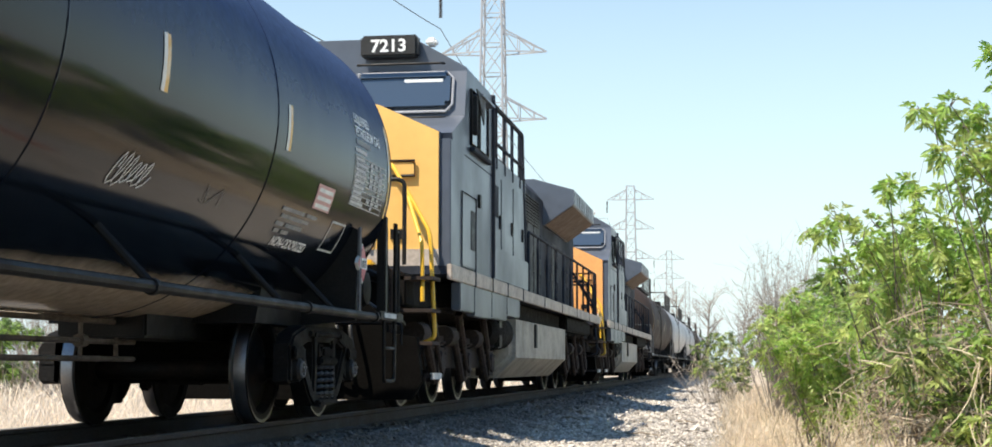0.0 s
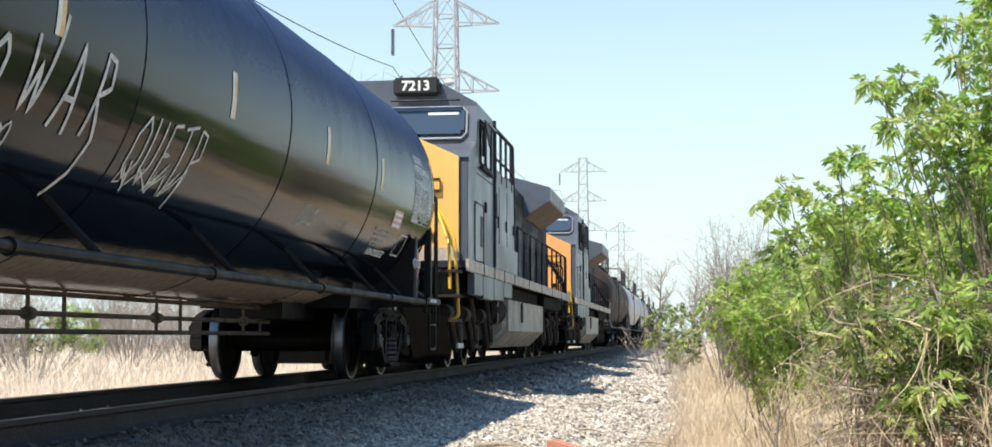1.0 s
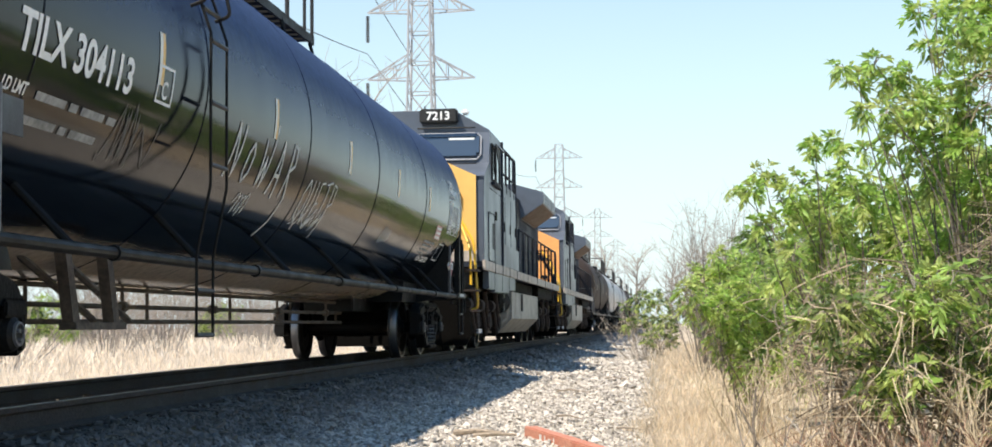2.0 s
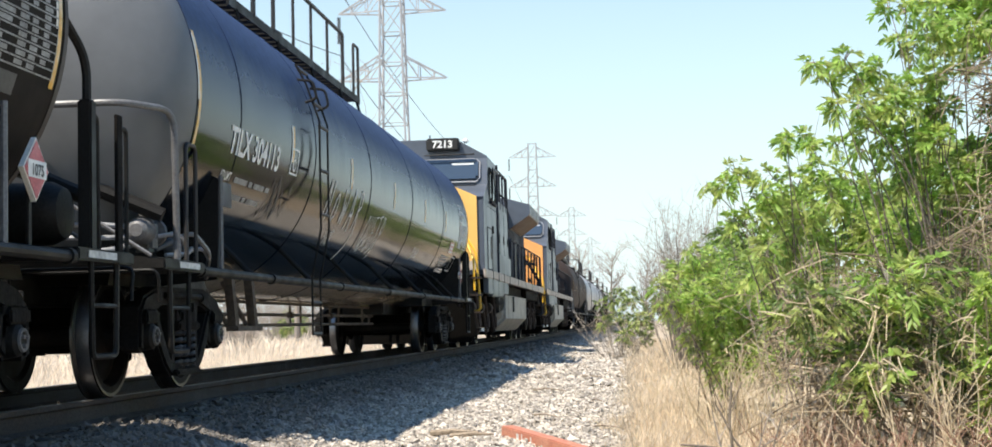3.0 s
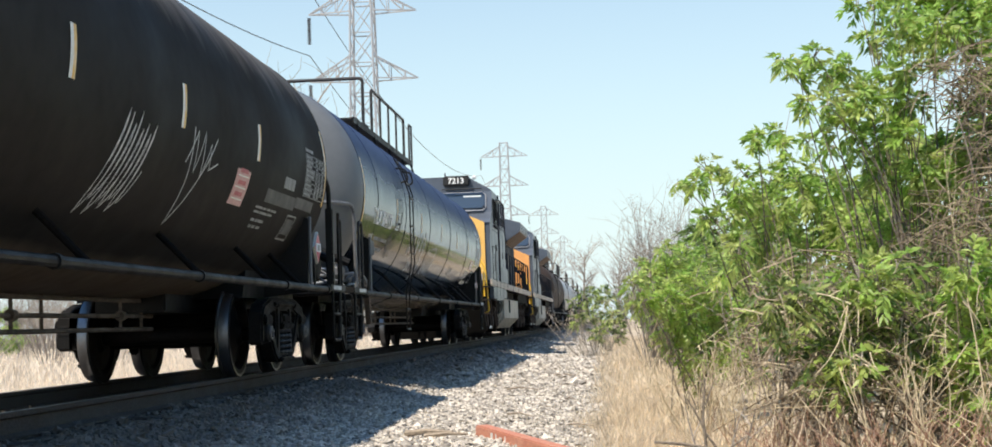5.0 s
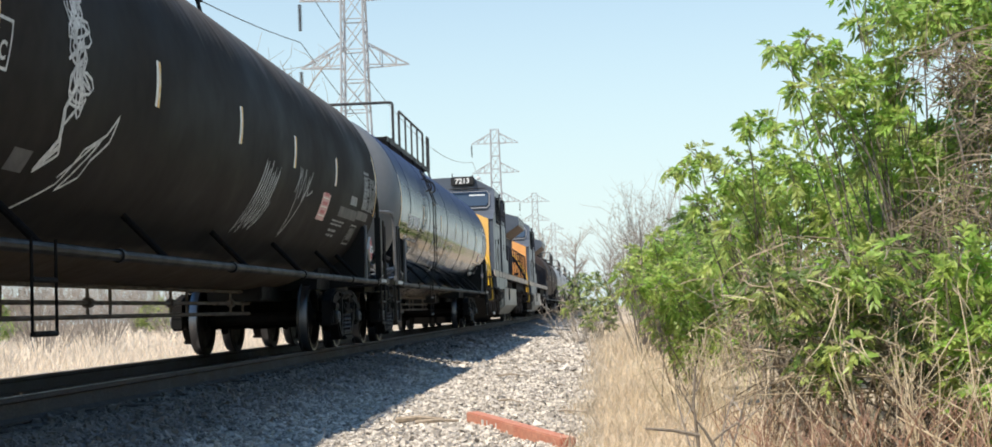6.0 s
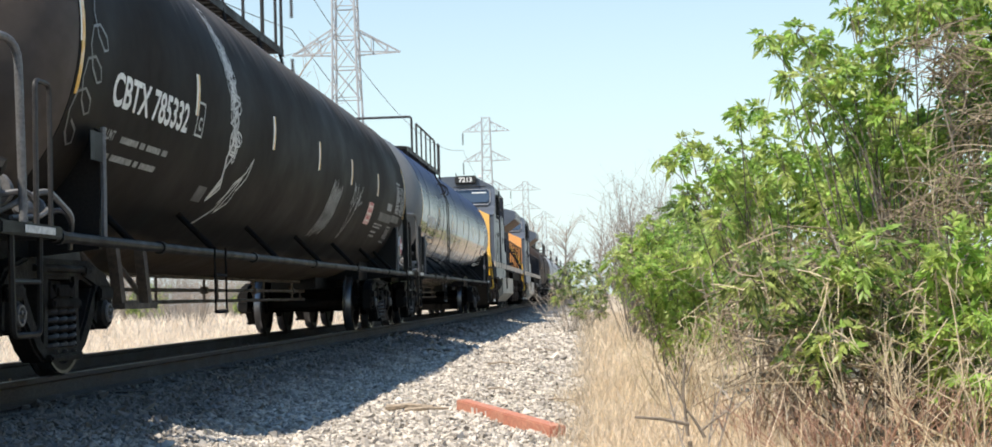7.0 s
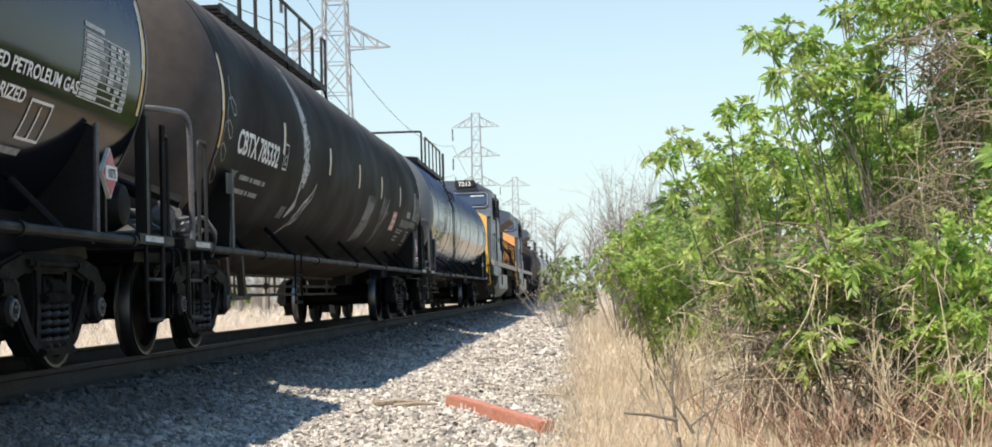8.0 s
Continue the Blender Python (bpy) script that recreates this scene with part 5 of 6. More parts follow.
        rl = tube(B(), bend([(s * 1.42, -6.2, 4.2), (s * 1.42, -2.7, 4.2), (s * 1.42, -2.3, 1.66)], 0.08), 0.035, 8)
        tube(rl, [(s * 1.42, -6.2, 3.68), (s * 1.42, -2.65, 3.68)], 0.025, 6)
        for y in (-5.4, -4.6, -3.8, -3.0):
            tube(rl, [(s * 1.42, y, 3.3), (s * 1.42, y, 4.2)], 0.028, 6)
        part("roof_railing", rl, M_NAVY, e, "dark blue open railing behind the cab")
        dv = B()
        for i, y in enumerate((-5.8, -5.0, -4.2)):
            span(dv, (min(s * 1.0, s * 1.3), y, 3.33), (max(s * 1.0, s * 1.3), y + 0.35, 3.62), 0.02)
        part("roof_boxes", dv, M_NAVY, e)
    # long hood
    hd = B()
    prism(hd, [(-0.92, 1.66), (0.92, 1.66), (0.92, 3.85), (0.7, 4.1), (-0.7, 4.1), (-0.92, 3.85)], -2.6, 9.9, "y")
    hoodp = part("long_hood", hd, M_NAVY, e, "dark blue engine hood with doors")
    for s in (-1, 1):
        for i in range(12):
            y = -2.45 + i * 0.98
            part("hood_door", span(B(), (min(s * 0.92, s * 0.94), y, 1.8), (max(s * 0.92, s * 0.94), y + 0.9, 3.1 if i > 5 else 3.5), 0.006), M_BLACK if i in (2, 4, 5, 8) else M_NAVY, hoodp)
            part("door_handle", tube(B(), [(s * 0.96, y + 0.8, 2.3), (s * 0.96, y + 0.8, 2.6)], 0.015, 6), M_GREYSTEEL, hoodp)
        gl = B()
        for i in range(9):
            span(gl, (min(s * 0.92, s * 0.96), 0.2, 3.2 + i * 0.06), (max(s * 0.92, s * 0.96), 3.2, 3.23 + i * 0.06))
        part("grille", gl, M_STEEL, hoodp, "dark slatted air grille")
    # radiator wings
    rw = B()
    prism(rw, [(-1.56, 4.07), (-0.75, 4.3), (0.75, 4.3), (1.56, 4.07), (1.56, 3.77), (0.95, 3.35), (-0.95, 3.35), (-1.56, 3.77)], 3.95, 8.3, "y")
    rad = part("radiator_wing", rw, M_GREY, e, "grey overhanging radiator housing")
    for s in (-1, 1):
        us = B()
        v = [us.verts.new(p) for p in ((s * 1.53, 4.0, 3.745), (s * 1.53, 8.25, 3.745), (s * 0.97, 8.25, 3.36), (s * 0.97, 4.0, 3.36))]
        us.faces.new(v)
        r = bmesh.ops.extrude_face_region(us, geom=us.faces[:])
        bmesh.ops.translate(us, vec=(s * 0.004, 0, -0.012), verts=[g for g in r["geom"] if isinstance(g, bmesh.types.BMVert)])
        part("radiator_screen", us, M_RUST, rad, "rust brown underside screen")
        vents = B()
        for i in range(8):
            span(vents, (s * 1.56 - 0.008, 4.1 + i * 0.5, 3.8), (s * 1.56 + 0.008, 4.5 + i * 0.5, 4.02))
        part("vent_panel", vents, M_GREY, rad)
    part("exhaust_stack", span(B(), (-0.4, 0.6, 4.08), (0.4, 2.2, 4.28), 0.03), M_STEEL, e)
    # walkway railing
    for s in (-1, 1):
        part("handrail", tube(B(), bend([(s * 1.46, -2.2, 1.68), (s * 1.46, -2.2, 2.68), (s * 1.46, 9.8, 2.68), (s * 1.46, 9.9, 1.68)], 0.1), 0.025, 8), M_NAVY, e, "dark walkway handrail")
        for i in range(9):
            y = -1.0 + i * 1.3
            part("stanchion", tube(B(), [(s * 1.46, y, 1.66), (s * 1.46, y, 2.68)], 0.024, 6), M_NAVY, e)
    # fuel tank
    ft = B()
    prism(ft, [(-1.38, 1.22), (1.38, 1.22), (1.38, 0.62), (1.05, 0.3), (-1.05, 0.3), (-1.38, 0.62)], -3.2, 4.0, "y")
    bmesh.ops.bevel(ft, geom=[g for g in ft.edges if abs(g.verts[0].co.y - g.verts[1].co.y) < 0.1], offset=0.1, segments=3, affect="EDGES")
    tank = part("fuel_tank", ft, M_FUEL, e, "dusty beige-grey fuel tank")
    for s in (-1, 1):
        part("filler", span(B(), (min(s * 1.37, s * 1.42), -0.9, 0.8), (max(s * 1.37, s * 1.42), -0.75, 1.2)), M_BLACK, tank)
        part("main_reservoir", lathe(B(), [(0, -1.0), (0.2, -0.95), (0.26, -0.8), (0.26, 0.8), (0.2, 0.95), (0, 1.0)], 18, "y", (s * 1.1, -4.0, 1.0)), M_BOGIE, e, "round air reservoir")
        part("underframe_bracket", span(B(), (min(s * 0.9, s * 1.35), -4.6, 0.75), (max(s * 0.9, s * 1.35), -4.3, 1.4), 0.02), M_STEEL, e)
    for y in (-6.95, 6.95):
        loco_bogie(e, y)
    return e


loco_a = locomotive(27.05, "grey and dark blue diesel locomotive with an orange-yellow nose", M_GREY, M_NOSE)
loco_b = locomotive(49.45, "second grey and dark blue locomotive with an orange nose", M_GREY, M_NOSEB, False)

# tank cars beyond the locomotives
far = tank_car("brownish grey tank car coupled beyond the locomotives", 70.9, M_RUSTTANK, M_RUSTTANK, 8.1)
tapes(far, (-5.75, 0.5, 6.0))
pale = tank_car("pale grey tank car far along the train", 91.2, M_PALETANK, M_PALETANK, 8.1)
FAR_CARS = [far, pale]
for i, y in enumerate((111.5, 131.8, 152.1, 172.4)):
    FAR_CARS.append(copy_thing(far if i % 2 else pale, pose(TRACK_X, y, 0)))


# ---- plants ----
def leaf_mesh(base, way, length, width, g):
    """Lance-shaped leaves, each two triangles folded along the midrib and drooping."""
    n = len(base)
    way = way / np.linalg.norm(way, axis=1)[:, None]
    side = np.cross(way, g.normal(size=(n, 3)) + np.array([0, 0, 0.8]))
    side /= np.linalg.norm(side, axis=1)[:, None] + 1e-9
    L, W = length * g.uniform(0.6, 1.25, n)[:, None], width * g.uniform(0.7, 1.3, n)[:, None]
    mid = base + way * L * 0.45
    tip = base + way * L + np.array([0, 0, -1.0]) * L * 0.18
    v = np.stack([base, mid + side * W, tip, mid - side * W], 1).reshape(-1, 3)
    f = (np.array([(0, 1, 2), (0, 2, 3)])[None] + 4 * np.arange(n)[:, None, None]).reshape(-1, 3)
    return v, f


def crown(clumps, per, g, length=0.13, width=0.019, leaves=13):
    """Drooping sprays of leaves through the clumps (x, y, z, radius)."""
    bases, ways = [], []
    for x, y, z, r in clumps:
        n = max(4, int(per * r * r))
        d = g.normal(size=(n, 3))
        d /= np.linalg.norm(d, axis=1)[:, None]
        p = np.array((x, y, z)) + d * (0.72 * r * g.uniform(0.2, 1.0, n) ** 0.6)[:, None] * np.array((1, 1, 0.85))
        w = d * 0.7 + g.normal(0, 0.5, (n, 3)) + np.array((0, 0, 0.05))
        w /= np.linalg.norm(w, axis=1)[:, None]
        u = np.cross(w, np.array((0, 0, 1.0)) + g.normal(0, 0.35, (n, 3)))
        u /= np.linalg.norm(u, axis=1)[:, None] + 1e-9
        reach = min(0.17, 0.05 + 0.5 * r) * g.uniform(0.6, 1.15, n)
        for k in range(leaves):
            q = (k + 1) / leaves
            s = u * (0.85 if k % 2 else -0.85) * (1.1 - 0.6 * q) + g.normal(0, 0.22, (n, 3)) + np.array((0, 0, -0.08 - 0.12 * q))
            bases.append(p + w * (q * reach)[:, None] + np.array((0, 0, -0.05 * q * q)))
            ways.append(w * (0.45 + 0.4 * q) + s)
    return leaf_mesh(np.concatenate(bases), np.concatenate(ways), length, width, g)


def bent(a, b, g, sway=0.12, n=6):
    a, b = Vector(a), Vector(b)
    m = (a + b) / 2 + Vector(g.normal(0, sway, 3)) * (b - a).length
    m.z += 0.1 * (b - a).length
    return [a * (1 - t) ** 2 + m * 2 * t * (1 - t) + b * t * t for t in [i / n for i in range(n + 1)]]


def shrub(label, at, clumps, per, materials, seed, twigs=5, length=0.085, width=0.015, name="shrub", group="shrubs beside the railway"):
    """Stems from one foot to every clump, twigs in the clumps, and leaves in two tones."""
    g = np.random.default_rng(seed)
    e = thing(name, label, "shrub", at, group)
    rel = [(x - at[0], y - at[1], z - at[2], r) for x, y, z, r in clumps]
    tw = B()
    for x, y, z, r in rel:
        foot = (g.normal(0, 0.18), g.normal(0, 0.18), -0.05)
        part("stem", tube(B(), bent(foot, (x, y, z), g, 0.07, 8), 0.009, 5, False, 0.003), M_BARK, e)
        for k in range(twigs):
            d = Vector(g.normal(0, 1, 3)).normalized() * r * g.uniform(0.7, 1.25)
            tube(tw, bent((x, y, z - r * 0.4), Vector((x, y, z)) + d, g, 0.15, 4), 0.006, 3, False, 0.002)
    tagged(part("twig_growth", tw, M_TWIG, e), kind="stuff")
    vine = B()
    for x, y, z, r in [c for c in rel if c[2] + at[2] < 0.6]:
        for k in range(twigs * 2):
            a = Vector((x, y, z)) + Vector(g.normal(0, 0.6, 3)) * r
            d = Vector((g.normal(0, 0.5), g.normal(0, 0.5), g.normal(-0.35, 0.4)))
            tube(vine, bent(a, a + d * g.uniform(0.25, 0.6), g, 0.2, 4), 0.0055, 3, False, 0.0025)
    tagged(part("dry_vine_growth", vine, M_STALK, e, "pale dry vines"), kind="stuff")
    for i, m in enumerate(materials):
        v, f = crown(rel, per / len(materials), g, length, width)
        tagged(raw("foliage", v, f, m, e), "drooping narrow leaves", kind="stuff")
    return e


def tangle(label, at, clumps, per, material, seed, size=(0.25, 0.7), r=0.005, name="dry_thicket"):
    """A thicket of thin bent twigs that cross each other in all directions."""
    g = np.random.default_rng(seed)
    e = thing(name, label, "shrub", at, "dry growth among the shrubs")
    bm = B()
    for x, y, z, q in clumps:
        for k in range(int(per * q * q * 4)):
            a = Vector((x, y, z)) - Vector(at) + Vector(g.normal(0, 0.5, 3)) * q
            d = Vector((g.normal(0, 0.7), g.normal(0, 0.5), g.normal(0.05, 0.55))).normalized() * g.uniform(*size)
            tube(bm, bent(a - d / 2, a + d / 2, g, 0.16, 4), r * g.uniform(0.5, 1.3), 3, False, r * 0.35)
    tagged(part("twig_growth", bm, material, e), kind="stuff")
    for x, y, z, q in clumps:
        part("stem", tube(B(), bent((g.normal(0, 0.15), g.normal(0, 0.15), -0.05), Vector((x, y, z)) - Vector(at), g, 0.07, 7), 0.01, 5, False, 0.004), M_BARK, e)
    return e


def long_stalks(label, at, feet, material):
    """Long single stalks; each is foot, top, sideways bow and thickness."""
    e = thing("dry_stalk_clump", label, "weed", at, "dry growth among the shrubs")
    for x, y, tx, ty, tz, bow, r in feet:
        a, b = Vector((x, y, lay(x) - 0.03)) - Vector(at), Vector((tx, ty, tz)) - Vector(at)
        m = (a + b) / 2 + Vector((bow, 0, abs(bow) * 0.5))
        part("stalk", tube(B(), [a * (1 - t) ** 2 + m * 2 * t * (1 - t) + b * t * t for t in [i / 8 for i in range(9)]], r, 5, False, r * 0.45), material, e)
    return e


def brush(label, at, height, spread, n, material, seed, name="bare_shrub", forks=4, r=0.012, single=True):
    """A leafless bush of forking canes."""
    g = np.random.default_rng(seed)
    e = thing(name, label, "shrub", at, "leafless shrubs")
    bm = B()
    for i in range(n):
        a = g.uniform(0, 2 * math.pi)
        s = spread * g.uniform(0.15, 1.0)
        h = height * g.uniform(0.55, 1.0)
        top = Vector((s * math.cos(a), s * math.sin(a), h))
        foot = Vector((0.25 * s * math.cos(a), 0.25 * s * math.sin(a), -0.05))
        line = bent(foot, top, g, 0.08, 6)
        if single and i:
            part("cane", bm, material, e)
            bm = B()
        tube(bm, line, r, 4, False, r * 0.3)
        for k in range(forks):
            b = line[2 + k % 4]
            d = Vector((g.normal(0, 0.35), g.normal(0, 0.35), g.uniform(0.25, 0.7))) * height * 0.4
            q = bent(b, b + d, g, 0.1, 3)
            tube(bm, q, r * 0.45, 3, False, r * 0.15)
            for j in range(2):
                u = q[1 + j] + Vector((g.normal(0, 0.2), g.normal(0, 0.2), g.uniform(0.1, 0.35))) * height * 0.25
                tube(bm, [q[1 + j], u], r * 0.3, 3, False, r * 0.12)
    last = part("cane" if single else "cane_growth", bm, material, e)
    if not single:
        tagged(last, kind="stuff")
    return e


def bare_tree(label, at, height, seed, r=0.16):
    g = np.random.default_rng(seed)
    e = thing("bare_tree", label, "tree", at, "leafless trees")
    trunk = B()
    line = bent((0, 0, -0.1), (g.normal(0, 0.04) * height, 0, height * 0.92), g, 0.02, 10)
    tube(trunk, line, r, 8, False, r * 0.15)
    for i in range(26):
        b = line[3 + i % 7]
        a = g.uniform(0, 2 * math.pi)
        q = height * g.uniform(0.16, 0.32)
        tip = b + Vector((q * math.cos(a) * 0.8, q * math.sin(a) * 0.8, q * g.uniform(0.5, 1.1)))
        l = bent(b, tip, g, 0.1, 5)
        limbs = B()
        tube(limbs, l, r * 0.3, 5, False, r * 0.07)
        for k in range(9):
            c = l[1 + k % 5]
            d = c + Vector((g.normal(0, 0.5), g.normal(0, 0.5), g.uniform(0.1, 1.0))) * q * 0.5
            tube(limbs, bent(c, d, g, 0.1, 2), r * 0.09, 3, False, r * 0.04)
        part("limb", limbs, M_TWIG, e)
    part("trunk", trunk, M_TWIG, e)
    return e


def blades(name, label, n, xr, yr, length, width, fz, seed, material, lean=0.35, bias=1.0):
    """Dry grass: bent blades, as one mesh."""
    g = np.random.default_rng(seed)
    x = g.uniform(*xr, n)
    y = yr[0] + (yr[1] - yr[0]) * g.uniform(0, 1, n) ** bias
    x = x + np.array([0.28 * noise.noise((0.0, b * 0.5, seed)) + 0.12 * noise.noise((1.0, b * 2.1, seed)) for b in y])
    clump = np.array([noise.noise((a * 1.3, b * 1.3, seed)) for a, b in zip(x, y)])
    z = np.array([fz(a) for a in x]) - 0.02
    L = length * g.uniform(0.35, 1.1, n) * (1 + 0.7 * clump)
    d = np.stack([g.normal(0, lean, n), g.normal(0, lean, n), np.ones(n)], 1)
    s = g.normal(size=(n, 3)) * np.array((1, 1, 0))
    s /= np.linalg.norm(s, axis=1)[:, None]
    s *= width * (0.6 + y / 40)[:, None]
    b = np.stack([x, y, z], 1)
    m = b + d * (L * 0.55)[:, None]
    t = m + (d + np.stack([g.normal(0, lean * 1.6, n), g.normal(0, lean * 1.6, n), g.uniform(-0.7, 0.3, n)], 1)) * (L * 0.45)[:, None]
    v = np.stack([b - s, b + s, m - s * 0.7, m + s * 0.7, t], 1).reshape(-1, 3)
    f = []
    for k in range(n):
        o = 5 * k
        f += [(o, o + 1, o + 3, o + 2), (o + 2, o + 3, o + 4)]
    return tagged(raw(name, v, f, material), label, "grass", kind="stuff")


CLUMPS_A = [(1.29, 11.19, 2.34, 0.06), (1.43, 11.44, 2.3, 0.08), (1.53, 11.3, 2.37, 0.07), (1.64, 11.48, 2.28, 0.13), (1.81, 11.5, 2.3, 0.1), (1.44, 11.05, 1.99, 0.06), (1.56, 11.01, 1.98, 0.1), (1.78, 11.67, 2.11, 0.15), (1.72, 11.21, 1.84, 0.15), (1.88, 11.19, 2.01, 0.16), (2.04, 11.8, 1.83, 0.18), (2.08, 11.38, 2.17, 0.14), (1.94, 11.67, 1.6, 0.15), (1.97, 11.38, 1.47, 0.11), (2.12, 11.51, 1.95, 0.15), (2.13, 11.12, 1.74, 0.13), (2.23, 11.51, 2.02, 0.14), (1.93, 11.69, 2.8, 0.08), (2.0, 11.42, 2.75, 0.1), (1.97, 11.59, 2.54, 0.07), (2.08, 11.54, 2.5, 0.1)]
CLUMPS_A += [(2.08, 11.05, 2.51, 0.14), (2.29, 11.61, 2.75, 0.16), (2.34, 11.47, 2.46, 0.15), (2.24, 11.24, 2.26, 0.13), (2.39, 11.02, 2.51, 0.17), (2.49, 11.69, 2.83, 0.16), (2.63, 11.38, 2.68, 0.18), (2.78, 11.58, 2.5, 0.17), (2.71, 11.7, 2.41, 0.14), (2.5, 11.57, 1.61, 0.19), (2.71, 11.74, 1.72, 0.21), (2.31, 11.32, 1.48, 0.17), (2.74, 11.64, 1.4, 0.21), (2.53, 11.36, 1.24, 0.2), (2.38, 11.75, 1.26, 0.16), (3.0, 11.7, 1.7, 0.39), (2.93, 11.08, 2.63, 0.37), (2.89, 11.11, 2.14, 0.33), (2.86, 11.17, 1.11, 0.33), (2.43, 11.77, 3.04, 0.3), (2.66, 11.35, 2.96, 0.33)]
CLUMPS_B = [(0.56, 12.43, 1.57, 0.04), (0.67, 12.1, 1.54, 0.07), (0.78, 12.31, 1.67, 0.09), (0.88, 12.19, 1.58, 0.1), (0.97, 12.15, 1.48, 0.15), (1.1, 12.39, 1.62, 0.1), (1.17, 12.38, 1.84, 0.05), (1.39, 12.7, 1.98, 0.06), (1.41, 12.48, 1.87, 0.05), (1.64, 12.73, 1.89, 0.06), (1.83, 12.66, 1.84, 0.07), (1.33, 12.79, 1.61, 0.16), (1.47, 12.47, 1.64, 0.15), (1.49, 11.96, 1.44, 0.17), (1.73, 12.66, 1.57, 0.14), (1.94, 12.76, 1.49, 0.18), (2.08, 12.7, 1.38, 0.16), (1.32, 12.37, 1.33, 0.18)]
CLUMPS_B += [(1.14, 12.51, 1.34, 0.17), (0.9, 12.01, 1.27, 0.12), (1.71, 12.63, 1.28, 0.18), (1.87, 12.37, 1.15, 0.19), (0.75, 12.08, 1.26, 0.07), (1.15, 11.86, 1.87, 0.04), (1.27, 12.65, 1.08, 0.16), (1.61, 12.79, 1.06, 0.17), (0.97, 11.89, 1.0, 0.13), (1.79, 12.6, 0.93, 0.16), (2.18, 12.21, 1.2, 0.17), (2.22, 11.95, 0.99, 0.13), (2.05, 12.09, 0.97, 0.15), (1.37, 12.57, 0.84, 0.13), (0.93, 12.67, 0.86, 0.14), (2.33, 11.84, 0.78, 0.11), (2.65, 12.41, 0.94, 0.18), (1.48, 11.84, 0.67, 0.1)]
CLUMPS_C = [(1.56, 9.93, 0.74, 0.15), (1.65, 9.7, 0.65, 0.15), (1.5, 10.03, 0.54, 0.16), (1.66, 10.09, 0.49, 0.15), (1.76, 9.8, 0.76, 0.13), (1.4, 10.1, 0.23, 0.13), (1.51, 9.69, 0.18, 0.11), (2.16, 9.55, 0.72, 0.16), (2.29, 9.86, 0.55, 0.18), (2.07, 9.52, 0.57, 0.11), (2.15, 9.62, 0.22, 0.15), (2.2, 9.74, 0.01, 0.14), (2.13, 9.87, -0.19, 0.11), (2.34, 9.59, -0.09, 0.24), (2.38, 9.53, 0.37, 0.28), (1.89, 10.02, 0.22, 0.08), (2.48, 9.69, 0.75, 0.28)]
CLUMPS_D = [(0.39, 16.04, 0.97, 0.18), (0.65, 15.96, 1.09, 0.17), (0.49, 15.23, 0.7, 0.2), (0.81, 15.34, 0.82, 0.23), (0.74, 15.43, 0.5, 0.23), (1.06, 15.6, 0.61, 0.22), (0.55, 15.53, 0.31, 0.16), (0.85, 15.48, 0.12, 0.22), (1.05, 15.57, 0.3, 0.22), (0.82, 16.02, -0.08, 0.16), (1.17, 15.41, 0.11, 0.18), (0.3, 15.3, 0.64, 0.14), (1.27, 15.71, 0.87, 0.18), (0.21, 15.03, 0.83, 0.11), (1.33, 15.12, 0.49, 0.17), (0.98, 16.07, 1.08, 0.13), (1.4, 15.43, -0.13, 0.13), (0.51, 15.47, 1.18, 0.1)]
CLUMPS_E = [(-1.15, 42.5, 0.96, 0.17), (-0.71, 41.6, 1.15, 0.31), (-0.2, 42.2, 1.13, 0.38), (-0.56, 42.5, 0.63, 0.38), (-0.05, 41.0, 0.53, 0.41), (0.35, 41.3, 0.91, 0.35), (-0.99, 41.3, 0.47, 0.24), (0.14, 42.5, 0.09, 0.28), (-0.4, 41.3, 0.11, 0.28)]
TANGLE_A = [(1.08, 10.61, 0.56, 0.26), (1.37, 11.25, 0.6, 0.28), (1.54, 11.3, 0.78, 0.2), (1.26, 11.36, 0.33, 0.3), (1.45, 10.54, 0.38, 0.3), (1.01, 11.45, 0.15, 0.22), (1.66, 10.59, 0.28, 0.24), (1.41, 10.84, 0.11, 0.28), (1.8, 11.11, 0.54, 0.2), (1.11, 11.42, 0.33, 0.22)]
TANGLE_B = [(2.05, 10.3, 0.69, 0.3), (2.28, 10.65, 0.48, 0.26), (1.94, 10.43, 0.49, 0.24), (2.1, 10.29, 0.19, 0.3), (1.86, 10.29, 0.12, 0.3), (1.63, 10.21, -0.04, 0.3), (1.33, 10.15, -0.07, 0.28), (1.05, 10.19, -0.06, 0.25), (2.35, 10.51, -0.12, 0.3), (2.09, 10.7, -0.16, 0.3)]
STALKS = [(2.19, 9.4, 2.11, 9.4, 0.54, 0.05, 0.008), (1.53, 9.6, 1.46, 9.6, 0.15, 0.03, 0.009), (1.65, 9.7, 1.4, 9.7, 0.19, -0.05, 0.006), (1.8, 9.3, 1.86, 9.3, 0.09, 0, 0.006), (0.94, 11.2, 0.94, 11.2, -0.02, 0, 0.008), (1.2, 10.2, 1.05, 10.2, -0.11, 0.05, 0.006), (2.01, 9.8, 1.73, 9.8, 0.06, 0.1, 0.006), (1.26, 10, 1.43, 10, -0.15, -0.08, 0.007), (1.4, 9.6, 1.18, 9.6, -0.23, 0.1, 0.006), (2.07, 9.3, 1.7, 9.3, -0.13, -0.12, 0.008), (2.26, 9.2, 1.68, 9.2, -0.22, -0.2, 0.009), (1.85, 10.2, 2.21, 10.2, 0.19, 0.1, 0.005), (1.43, 10.4, 1.44, 10.4, 0.04, 0.04, 0.006), (1.14, 10.6, 1.19, 10.6, -0.13, 0, 0.006)]
